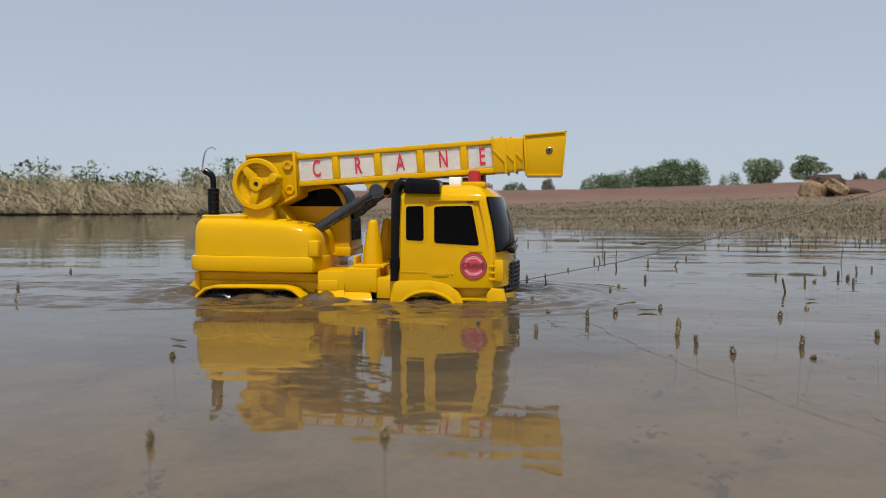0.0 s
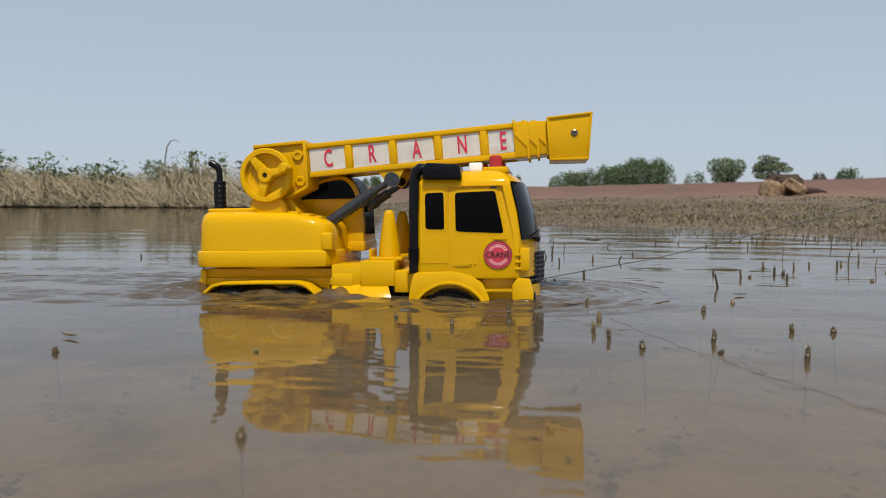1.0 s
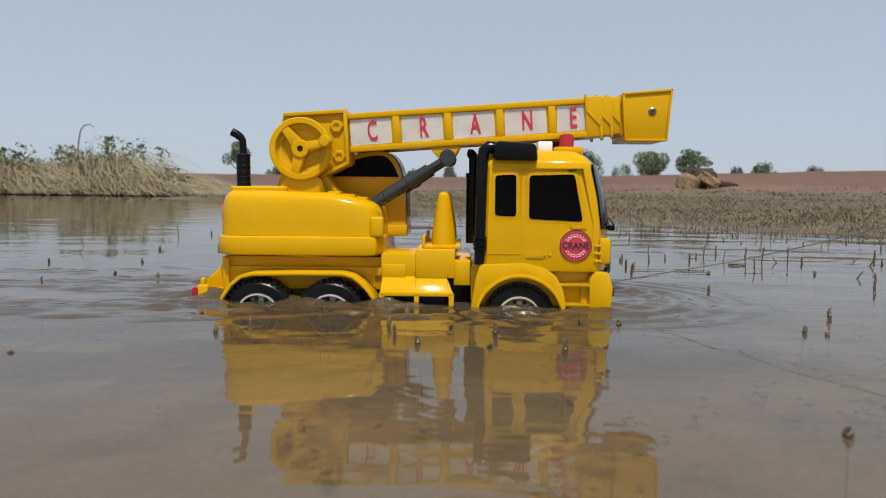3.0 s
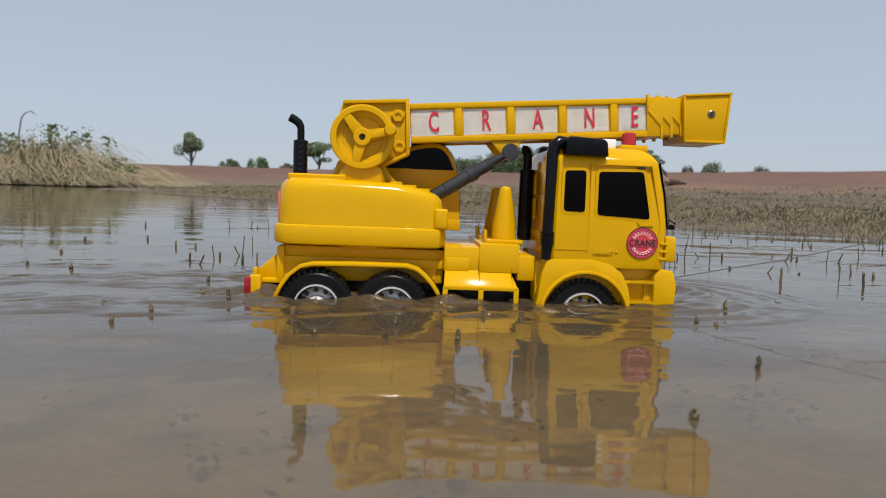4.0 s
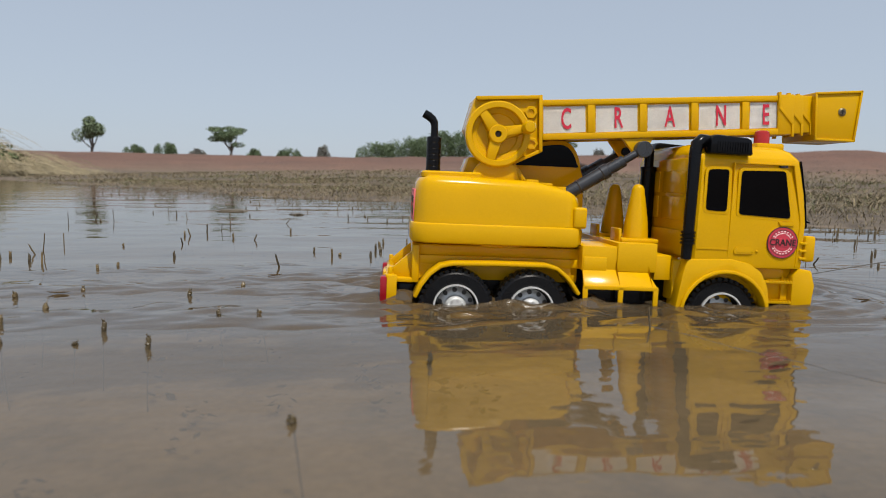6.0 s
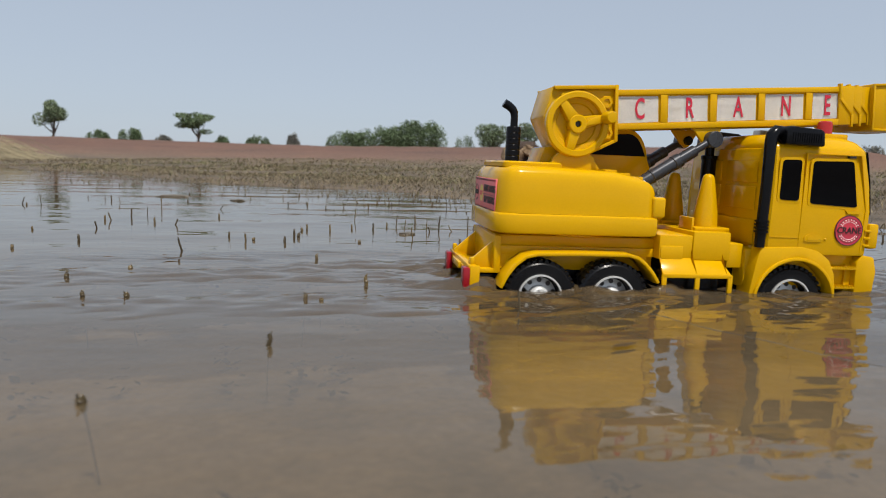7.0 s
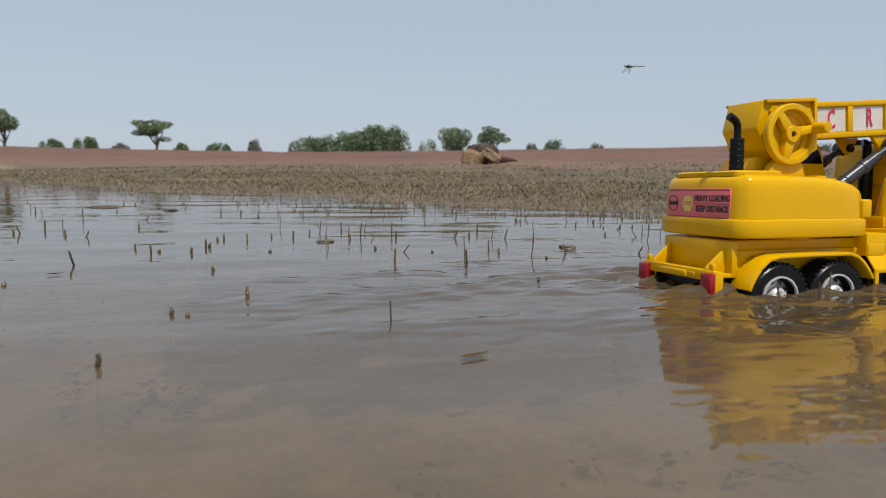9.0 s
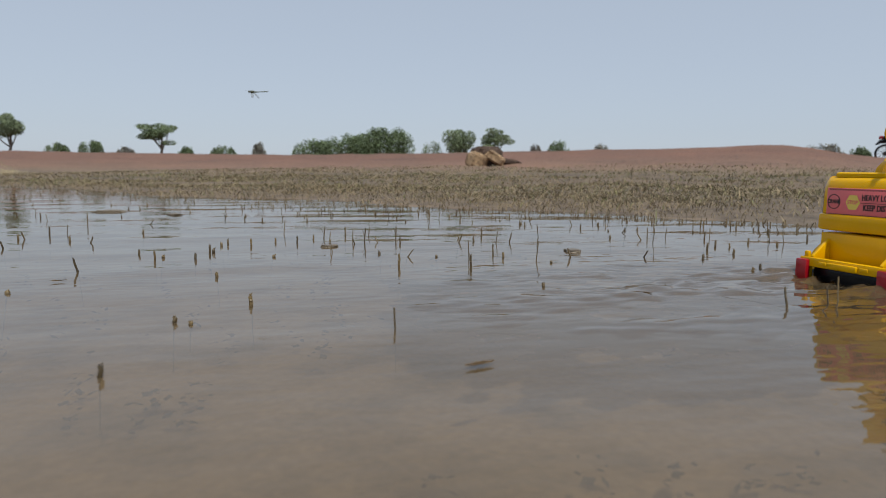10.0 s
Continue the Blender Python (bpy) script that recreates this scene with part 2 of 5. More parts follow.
def soft(bm, width, segments=2, angle=30):
    """Round the sharp edges."""
    if width:
        edges = [e for e in bm.edges if len(e.link_faces) == 2 and e.calc_face_angle(0) > radians(angle)]
        bmesh.ops.bevel(bm, geom=edges, offset=width, segments=segments, affect="EDGES", profile=0.5, clamp_overlap=True)
    return bm


def box(x0, x1, y0, y1, z0, z1, r=0.0008, bm=None, seg=2):
    one = bmesh.new()
    bmesh.ops.create_cube(one, size=1, matrix=Matrix.LocRotScale(((x0 + x1) / 2, (y0 + y1) / 2, (z0 + z1) / 2), None, (x1 - x0, y1 - y0, z1 - z0)))
    soft(one, r, seg)
    return join(bm, one)


def join(bm, one):
    if bm is None:
        return one
    me = bpy.data.meshes.new("joined")
    one.to_mesh(me)
    one.free()
    bm.from_mesh(me)
    bpy.data.meshes.remove(me)
    return bm


def prism(profile, y0, y1, r=0.0008, bm=None, seg=2):
    """A profile in x and z, drawn out across from y0 to y1."""
    one = bmesh.new()
    a = [one.verts.new((x, y0, z)) for x, z in profile]
    b = [one.verts.new((x, y1, z)) for x, z in profile]
    n = len(profile)
    one.faces.new(a)
    one.faces.new(b[::-1])
    for i in range(n):
        one.faces.new((a[i], b[i], b[(i + 1) % n], a[(i + 1) % n]))
    bmesh.ops.recalc_face_normals(one, faces=one.faces)
    soft(one, r, seg)
    return join(bm, one)


def tube(points, radii, sides=12, bm=None, cap=True):
    """Round rod through the points, with a radius at each."""
    one = bmesh.new()
    pts = [Vector(p) for p in points]
    rings = []
    side = None
    for i, p in enumerate(pts):
        d = (pts[min(i + 1, len(pts) - 1)] - pts[max(i - 1, 0)])
        d = d.normalized() if d.length > 1e-9 else Vector((0, 0, 1))
        if side is None:
            side = d.orthogonal().normalized()
        side = (side - d * side.dot(d))
        side = side.normalized() if side.length > 1e-6 else d.orthogonal().normalized()
        up = d.cross(side)
        r = radii[i] if isinstance(radii, (list, tuple)) else radii
        rings.append([one.verts.new(p + r * (math.cos(a) * side + math.sin(a) * up)) for a in (2 * math.pi * k / sides for k in range(sides))])
    for a, b in zip(rings, rings[1:]):
        for k in range(sides):
            one.faces.new((a[k], a[(k + 1) % sides], b[(k + 1) % sides], b[k]))
    if cap:
        one.faces.new(rings[0][::-1])
        one.faces.new(rings[-1])
    return join(bm, one)


def rod(a, b, r, sides=20, bm=None, bevel=0.0006):
    """Straight cylinder with eased ends."""
    a, b = Vector(a), Vector(b)
    d = (b - a).normalized() * bevel
    return tube([a, a + d, b - d, b], [max(r - bevel, 1e-5), r, r, max(r - bevel, 1e-5)], sides, bm)


def lathe(profile, centre, axis="Y", sides=40, bm=None):
    """Profile of (radius, along) turned about an axis through centre."""
    one = bmesh.new()
    c = Vector(centre)
    rings = []
    for r, h in profile:
        ring = []
        for k in range(sides):
            a = 2 * math.pi * k / sides
            u, v = r * math.cos(a), r * math.sin(a)
            ring.append(one.verts.new(c + (Vector((u, h, v)) if axis == "Y" else Vector((u, v, h)) if axis == "Z" else Vector((h, u, v)))))
        rings.append(ring)
    for a, b in zip(rings, rings[1:]):
        for k in range(sides):
            one.faces.new((a[k], a[(k + 1) % sides], b[(k + 1) % sides], b[k]))
    closed = profile[0] == profile[-1]
    if profile[0][0] > 1e-6 and not closed:
        one.faces.new(rings[0])
    if profile[-1][0] > 1e-6 and not closed:
        one.faces.new(rings[-1])
    bmesh.ops.remove_doubles(one, verts=one.verts, dist=1e-7)
    return join(bm, one)


def loft(rings, bm=None, cap=True):
    one = bmesh.new()
    rows = [[one.verts.new(p) for p in ring] for ring in rings]
    n = len(rows[0])
    for a, b in zip(rows, rows[1:]):
        for k in range(n):
            one.faces.new((a[k], a[(k + 1) % n], b[(k + 1) % n], b[k]))
    if cap:
        one.faces.new(rows[0][::-1])
        one.faces.new(rows[-1])
    return join(bm, one)


def lettering(text, size, material, parent, m, bold=0.0, name="letter", thick=0.0002, stretch=1.0):
    """Text as a thin raised mesh; m takes its plane (x along, y up) to the truck."""
    cu = bpy.data.curves.new(name, "FONT")
    cu.body, cu.size, cu.align_x, cu.align_y, cu.extrude, cu.offset = text, size, "CENTER", "CENTER", thick, bold
    cu.resolution_u = 3
    ob = bpy.data.objects.new(name, cu)
    scene.collection.objects.link(ob)
    me = bpy.data.meshes.new_from_object(ob.evaluated_get(bpy.context.evaluated_depsgraph_get()))
    bpy.data.objects.remove(ob)
    me.transform(m @ Matrix.Diagonal((stretch, 1, 1, 1)))
    me.materials.clear()
    me.materials.append(material)
    out = new(name, me)
    out.parent = parent
    return out


# ---- the toy crane truck: x ahead, -y its near side, z = 0 at the waterline ----
def side_plane(x, y, z, tilt=0.0):
    return Matrix.Translation((x, y, z)) @ Matrix.Rotation(radians(-tilt), 4, "Y") @ Matrix(((1, 0, 0, 0), (0, 0, -1, 0), (0, 1, 0, 0), (0, 0, 0, 1)))


def rear_plane(x, y, z):
    return Matrix.Translation((x, y, z)) @ Matrix(((0, 0, -1, 0), (-1, 0, 0, 0), (0, 1, 0, 0), (0, 0, 0, 1)))


def plan_outline(x0, x1, w, r_rear, r_front, n=7):
    """Rounded rectangle seen from above."""
    pts = []
    for cx, cy, a0, r in ((x1 - r_front, w - r_front, 0, r_front), (x0 + r_rear, w - r_rear, 90, r_rear), (x0 + r_rear, -w + r_rear, 180, r_rear), (x1 - r_front, -w + r_front, 270, r_front)):
        for k in range(n):
            a = radians(a0 + 90 * k / (n - 1))
            pts.append((cx + r * math.cos(a), cy + r * math.sin(a)))
    return pts


def build_housing(truck):
    zb = 0.0216
    # rear is chamfered in plan: a flat back that carries the sign, and long cut corners
    def outline(inset):
        w, x0, x1 = 0.0585 - inset, -0.1265 + inset, 0.0115 - inset
        half = [(x1, 0.0), (x1, w * 0.50), (x1 - 0.001, w * 0.80), (x1 - 0.006, w * 0.95), (x1 - 0.014, w), (-0.03, w), (-0.085, w), (-0.106, w), (-0.1135, w - 0.0010), (-0.1190 + inset * 0.5, w - 0.0036), (x0 + 0.0028, w - 0.0078), (x0 + 0.0006, w - 0.0125), (x0, 0.018)]
        return half + [(x0, 0.0)] + [(x, -y) for x, y in reversed(half[1:])]

    def top(x):
        return 0.0742 - 0.0112 * max(0.0, (x + 0.042) / 0.0535) ** 1.25

    rim = [(0.0022, 0.0000), (0.0006, 0.0008), (0.0, 0.0026), (0.0, 0.0135), (0.0005, 0.0150), (0.0016, 0.0158)]
    rings = [[(x, y, zb + z) for x, y in outline(i)] for i, z in rim]
    part("housing_rim", loft(rings), YELLOW, truck)
    layers = [(0.0024, 0.0), (0.0028, 0.35), (0.0034, 0.70), (0.0045, 0.84), (0.0066, 0.93), (0.0100, 0.98), (0.0150, 1.0)]
    rings = []
    for inset, s in layers:
        ring = []
        for x, y in outline(inset):
            z0 = zb + 0.0160
            ring.append((x, y, z0 + s * (top(x) - z0)))
        rings.append(ring)
    bm = loft(rings, cap=False)
    ring = rings[-1]
    bm.verts.ensure_lookup_table()
    # close the top with strips across, so that it follows the slope
    last = bm.verts[-len(ring):]
    n = len(last)
    for k in range(n // 2):
        a, b, c, d = last[k], last[(k + 1) % n], last[(n - k - 1) % n], last[(n - k) % n]
        quad = [v for i, v in enumerate((a, b, c, d)) if v not in (a, b, c, d)[:i]]
        if len(quad) > 2:
            bm.faces.new(quad)
    housing = part("housing", bm, YELLOW, truck, "glossy yellow plastic crane housing", smooth=50)
    part("front_lug", box(0.0010, 0.0118, -0.0562, -0.0440, 0.0368, 0.0535, 0.0022, seg=3), YELLOW, truck)
    part("front_lug", box(0.0010, 0.0118, 0.0440, 0.0562, 0.0368, 0.0535, 0.0022, seg=3), YELLOW, truck)
    slab = loft([[(x, y, z) for x, y in plan_outline(-0.1185 + i, -0.0705 - i, 0.042 - i, 0.006, 0.004, 4)] for i, z in ((0, 0.0730), (0, 0.0763), (0.0012, 0.0775))])
    part("top_slab", slab, YELLOW, truck)
    for x in (-0.030, -0.0185, -0.0075):
        for s in (-1, 1):
            part("step", box(x - 0.0055, x + 0.0045, s * 0.034 - 0.008, s * 0.034 + 0.008, top(x) - 0.004, top(x) + 0.0013, 0.0006), YELLOW, truck)
    # sign on the back
    x = -0.1240
    sign = part("sign", box(x - 0.0002, x + 0.0026, -0.0418, 0.0418, 0.0360, 0.0625, 0.0003), SIGN_RED, truck, "faded red warning sign with black lettering")
    lettering("HEAVY LOADING", 0.0076, INK, sign, rear_plane(x - 0.0003, -0.0195, 0.0540), 0.00022, "lettering", stretch=0.76)
    lettering("KEEP DISTANCE", 0.0076, INK, sign, rear_plane(x - 0.0003, -0.0195, 0.0448), 0.00022, "lettering", stretch=0.76)
    part("rule", box(x - 0.0005, x - 0.0001, -0.041, 0.0045, 0.0491, 0.0495, 0), INK, sign)
    hexagon = lathe([(0.0, -0.0003), (0.0078, -0.0003), (0.0078, 0.0004)], (x - 0.0001, 0.0125, 0.0494), "X", 6)
    plate = part("stop_plate", hexagon, SIGN_YELLOW, sign, "yellow hexagon stop mark")
    lettering("STOP", 0.0052, SIGN_RED, plate, rear_plane(x - 0.0005, 0.0125, 0.0494), 0.0001, "lettering", stretch=0.9)
    part("roundel", lathe([(0.0072, -0.0003), (0.0064, -0.0003), (0.0064, 0.0003), (0.0072, 0.0003), (0.0072, -0.0003)], (x - 0.0001, 0.0335, 0.0494), "X", 32), INK, sign)
    lettering("CRANE", 0.0052, INK, sign, rear_plane(x - 0.0004, 0.0335, 0.0494), 0.0002, "lettering", stretch=0.85)
    for k in range(28):
        for z in (0.0604, 0.0366):
            y = -0.0412 + k * 0.0029
            one = bmesh.new()
            vs = [one.verts.new((x - 0.0004, y + a, z + b)) for a, b in ((0, 0), (0.0014, 0), (0.0024, 0.0016), (0.0010, 0.0016))]
            one.faces.new(vs)
            bmesh.ops.solidify(one, geom=one.faces[:], thickness=0.0002)
            part("stripe", one, INK, sign, smooth=0)
    return housing


def build_exhaust(truck):
    x, y = -0.1092, -0.0300
    rings = []
    for k in range(6):
        z = 0.0768 + k * 0.0046
        rings += [((x, y, z), 0.0055), ((x, y, z + 0.0004), 0.0058), ((x, y, z + 0.0040), 0.0058), ((x, y, z + 0.0044), 0.0055)]
    pts, radii = zip(*rings)
    pipe = part("exhaust", tube(list(pts) + [(x, y, 0.1048)], list(radii) + [0.0036], 20), BLACK, truck, "ribbed black exhaust stack")
    bend = [(x, y, 0.1045), (x, y, 0.1125), (x - 0.0004, y, 0.1155), (x - 0.0018, y, 0.1180), (x - 0.0046, y, 0.1203), (x - 0.0088, y, 0.1226)]
    part("pipe", tube(bend, [0.0030, 0.0029, 0.0031, 0.0033, 0.0034, 0.0034], 16), BLACK, pipe)
    bm = None
    for k in range(5):
        z = 0.0800 + k * 0.0048
        for a in (-2.2, -1.2, 2.6):
            bm = rod((x + 0.0050 * math.cos(a), y + 0.0050 * math.sin(a), z), (x + 0.0060 * math.cos(a), y + 0.0060 * math.sin(a), z + 0.0005), 0.0009, 8, bm, 0.0003)
    part("studs", bm, BLACK, pipe)


def build_operator_cab(truck):
    arc = [(0.0030 + 0.030 * math.cos(a) * (1.65 if math.cos(a) < 0 else 0.62), 0.0790 + 0.0300 * math.sin(a)) for a in (radians(170 - 160 * k / 16) for k in range(17))]
    outline = [(-0.0470, 0.0560), (-0.0470, 0.0780)] + arc + [(0.0240, 0.0770), (0.0250, 0.0480), (0.0250, 0.0340), (-0.0200, 0.0340)]
    cabin = part("operator_cab", prism(outline, 0.0060, 0.0540, 0.0016), YELLOW, truck)
    window = [(x * 0.90 - 0.0005, z - 0.0040) for x, z in arc if z > 0.0895]
    window = [(window[0][0] - 0.004, 0.0862)] + window + [(window[-1][0] + 0.002, 0.0862)]
    part("side_window", prism(window, 0.0052, 0.0058, 0), GLASS, cabin, "tinted black side window")
    front = [(x + 0.0009, z + 0.0006) for x, z in arc if x > -0.004 and z < 0.1095] + [(0.0250, 0.0760), (0.0258, 0.0500)]
    bm = bmesh.new()
    a = [bm.verts.new((x, 0.0120, z)) for x, z in front]
    b = [bm.verts.new((x, 0.0480, z)) for x, z in front]
    for i in range(len(front) - 1):
        bm.faces.new((a[i], b[i], b[i + 1], a[i + 1]))
    bmesh.ops.solidify(bm, geom=bm.faces[:], thickness=0.0006)
    part("windscreen", bm, GLASS, cabin, "tinted black curved windscreen")
    part("skirt", box(-0.020, 0.0258, 0.0050, 0.0555, 0.0335, 0.0430, 0.0008), YELLOW, cabin)


def hexnut(x, y, z, r, bm=None):
    bm = lathe([(r, 0.001), (r, -0.0010), (r * 0.86, -0.0016), (r * 0.52, -0.0016), (r * 0.48, -0.0004), (0.0, -0.0004)], (x, y, z), "Y", 6, bm)
    return bm


def build_boom(truck):
    # base block between two cheek plates
    outline = [(-0.0767, 0.1388), (-0.0226, 0.1422), (-0.0203, 0.0968), (-0.0440, 0.0850), (-0.0690, 0.0880), (-0.0830, 0.1143)]
    block = part("boom_base", prism(outline, -0.0222, 0.0222, 0.0016), YELLOW, truck, "yellow boom base block")
    for s in (-1, 1):
        frame_top = [(-0.0767, 0.1388), (-0.0226, 0.1422), (-0.0228, 0.1392), (-0.0752, 0.1358)]
        part("edge_rib", prism(frame_top, s * 0.0238 - 0.0018, s * 0.0238 + 0.0018, 0.0004), YELLOW, block)
        part("edge_rib", prism([(-0.0226, 0.1422), (-0.0203, 0.0968), (-0.0232, 0.0968), (-0.0255, 0.1422)], s * 0.0241 - 0.0018, s * 0.0241 + 0.0018, 0.0004), YELLOW, block)
        part("edge_rib", prism([(-0.0203, 0.0968), (-0.0440, 0.0850), (-0.0448, 0.0876), (-0.0206, 0.0998)], s * 0.0236 - 0.0018, s * 0.0236 + 0.0018, 0.0004), YELLOW, block)
        for x, z in ((-0.0312, 0.1280), (-0.0292, 0.1030), (-0.0690, 0.1010), (-0.0660, 0.1290)):
            part("hex_nut", hexnut(x, s * 0.0230, z, 0.0056) if s < 0 else lathe([(0.0056, -0.001), (0.0056, 0.0010), (0.0048, 0.0016), (0.0, 0.0016)], (x, s * 0.0230, z), "Y", 6), YELLOW, block)
    # pedestal that carries the boom
    lug = [(-0.0800 + 0.0, 0.0715), (-0.0755, 0.0820), (-0.0690, 0.0880), (-0.0600, 0.0905), (-0.0500, 0.0890), (-0.0425, 0.0830), (-0.0385, 0.0700)]
    for s in (-1, 1):
        part("pedestal", prism(lug, s * 0.0290 - 0.0045, s * 0.0290 + 0.0045, 0.0010), YELLOW, truck)
        part("pivot_pin", rod((-0.0760, s * 0.012 - 0.006, 0.0785), (-0.0760, s * 0.012 + 0.006, 0.0785), 0.0045, 18), YELLOW, truck)
    part("pedestal_core", prism([(-0.086, 0.072), (-0.080, 0.090), (-0.045, 0.092), (-0.030, 0.072)], -0.0200, 0.0200, 0.0015), YELLOW, truck)
    # winch wheel
    c = (-0.0590, -0.0345, 0.1086)
    wheel = part("winch_wheel", lathe([(0.0205, -0.0022), (0.0212, -0.0034), (0.0250, -0.0034), (0.0260, -0.0024), (0.0260, 0.0024), (0.0250, 0.0034), (0.0212, 0.0034), (0.0205, 0.0022), (0.0205, -0.0022)], c, "Y", 56), YELLOW, truck, "yellow plastic hand wheel with three spokes")
    part("hub", lathe([(0.0, -0.0016), (0.0024, -0.0016), (0.0026, -0.0044), (0.0066, -0.0044), (0.0074, -0.0036), (0.0078, 0.0030), (0.0078, 0.0125), (0.0, 0.0125)], c, "Y", 32), YELLOW, wheel)
    part("screw", lathe([(0.0, -0.0030), (0.0018, -0.0027), (0.0024, -0.0018), (0.0024, 0.0)], c, "Y", 16), INK, wheel)
    part("dish", lathe([(0.0212, 0.0026), (0.0209, 0.0012), (0.0168, 0.0020), (0.0160, 0.0034), (0.0080, 0.0034), (0.0080, 0.0050), (0.0212, 0.0050), (0.0212, 0.0026)], c, "Y", 48), YELLOW, wheel)
    for ang in (14, 128, 256):
        d = Vector((math.cos(radians(ang)), 0, math.sin(radians(ang))))
        q = Vector((-d.z, 0, d.x))
        cc = Vector(c)
        one = bmesh.new()
        ring0, ring1 = [], []
        for along, wide in ((0.0060, 0.0046), (0.0215, 0.0032)):
            for sgn in (1, -1):
                ring0.append(one.verts.new(cc + d * along + q * wide * sgn + Vector((0, -0.0030, 0))))
                ring1.append(one.verts.new(cc + d * along + q * wide * sgn * 1.2 + Vector((0, 0.0030, 0))))
        for f in ((0, 1, 3, 2),):
            one.faces.new([ring0[i] for i in f])
            one.faces.new([ring1[i] for i in reversed(f)])
        for i, j in ((0, 1), (1, 3), (3, 2), (2, 0)):
            one.faces.new((ring0[i], ring1[i], ring1[j], ring0[j]))
        bmesh.ops.recalc_face_normals(one, faces=one.faces)
        part("spoke", soft(one, 0.0007), YELLOW, wheel)
    k = (-0.0362, -0.0345, 0.1142)
    part("crank_knob", lathe([(0.0034, 0.0030), (0.0034, -0.0040), (0.0050, -0.0046), (0.0050, -0.0150), (0.0040, -0.0172), (0.0, -0.0176)], k, "Y", 20), YELLOW, wheel)
    part("crank_arm", prism([(-0.0530, 0.1070), (-0.0515, 0.1120), (-0.0360, 0.1186), (-0.0325, 0.1150), (-0.0350, 0.1108)], -0.0392, -0.0336, 0.0009), YELLOW, wheel)

    # lattice boom, tilted upward; its own axis starts at the base block
    tilt = 3.9
    arm = new("boom")
    arm.parent = truck
    arm.matrix_basis = Matrix.Translation((-0.0210, 0, 0.1226)) @ Matrix.Rotation(radians(-tilt), 4, "Y")
    h, w = 0.0162, 0.0225
    part("boom_core", box(0.0, 0.2050, -w + 0.0020, w - 0.0020, -h + 0.001, h - 0.001, 0.001), YELLOW, arm)
    for s in (-1, 1):
        y0, y1 = sorted((s * (w - 0.0022), s * w))
        part("rail", box(0.0, 0.2030, y0, y1, h - 0.0046, h, 0.0007), YELLOW, arm)
        part("rail", box(0.0, 0.2030, y0, y1, -h, -h + 0.0052, 0.0007), YELLOW, arm)
    letters = "CRANE"
    for k in range(5):
        x0 = 0.0010 + 0.0436 * k
        x1 = x0 + (0.0352 if k < 4 else 0.0295)
        for s in (-1, 1):
            y0, y1 = sorted((s * (w - 0.0022), s * w))
            part("post", box(x1 + 0.0012, x1 + 0.0072, y0, y1, -h + 0.0052, h - 0.0046, 0.0006), YELLOW, arm)
        y = -w + 0.0018
        one = bmesh.new()
        if k < 4:
            edge = [(x0, -0.0108), (x1, -0.0104), (x1 - 0.0003, 0.0106), (x0 + 0.0002, 0.0108)]
        else:
            edge = [(x0, -0.0106), (x1 + 0.0072, -0.0102), (x1 - 0.0010, 0.0016), (x1 - 0.0022, 0.0104), (x0 + 0.0003, 0.0110)]
        vs = [one.verts.new((a, y, b)) for a, b in edge]
        one.faces.new(vs)
        bmesh.ops.solidify(one, geom=one.faces[:], thickness=0.0004)
        label = part("sticker", one, STICKER, arm, "crumpled white paper sticker with a red letter", smooth=0)
        lettering(letters[k], 0.0238, RED_INK, label, side_plane((x0 + x1) / 2 + (0.0012 if k < 4 else -0.0012), y - 0.0006, -0.0002), 0.0003, "letter", thick=0.0001, stretch=0.54)
    # telescoping sleeves with chevron ribs
    part("inner_boom", box(0.2030, 0.2420, -0.0190, 0.0190, -0.0142, 0.0146, 0.001), YELLOW, arm)
    for k in range(3):
        x = 0.2000 + 0.0088 * k
        reach = w + 0.0012 - 0.0014 * k
        for s in (-1, 1):
            up, down, t_ = h + 0.0026 - 0.0007 * k, -h - 0.0020 + 0.0007 * k, 0.0011
            y0, y1 = sorted((s * (reach - 0.004), s * reach))
            rib = prism([(x - t_, 0.0060), (x + t_, 0.0070), (x + t_, up), (x - t_, up)], y0, y1, 0.0003)
            rib = prism([(x - t_, 0.0060), (x + 0.0115 - t_, -0.0080), (x + 0.0115 + t_, -0.0070), (x + t_, 0.0070)], y0, y1, 0.0003, rib)
            rib = prism([(x + 0.0115 - t_, down), (x + 0.0115 + t_, down), (x + 0.0115 + t_, -0.0070), (x + 0.0115 - t_, -0.0080)], y0, y1, 0.0003, rib)
            part("chevron_rib", rib, YELLOW, arm)
        part("sleeve", box(x - 0.001, x + 0.0130, -reach + 0.0010, reach - 0.0010, -h + 0.0006 * k, h + 0.0006 - 0.0006 * k, 0.0008), YELLOW, arm)
    # tip box
    tip = [(0.2300, 0.0180), (0.2716, 0.0186), (0.2652, -0.0240), (0.2300, -0.0216)]
    head = part("boom_tip", prism(tip, -0.0232, 0.0232, 0.0012), YELLOW, arm, "flared yellow boom tip with a screw")
    for s in (-1, 1):
        y0, y1 = sorted((s * 0.0226, s * 0.0246))
        for a, b in (((0.2300, 0.0180), (0.2716, 0.0186)), ((0.2716, 0.0186), (0.2652, -0.0240)), ((0.2652, -0.0240), (0.2300, -0.0216)), ((0.2300, -0.0216), (0.2300, 0.0180))):
            d = (Vector(b) - Vector(a)).normalized()
            q = Vector((d.y, -d.x)) * 0.0019
            part("tip_edge", prism([a, b, (b[0] + q.x, b[1] + q.y), (a[0] + q.x, a[1] + q.y)], y0, y1, 0.0004), YELLOW, head)
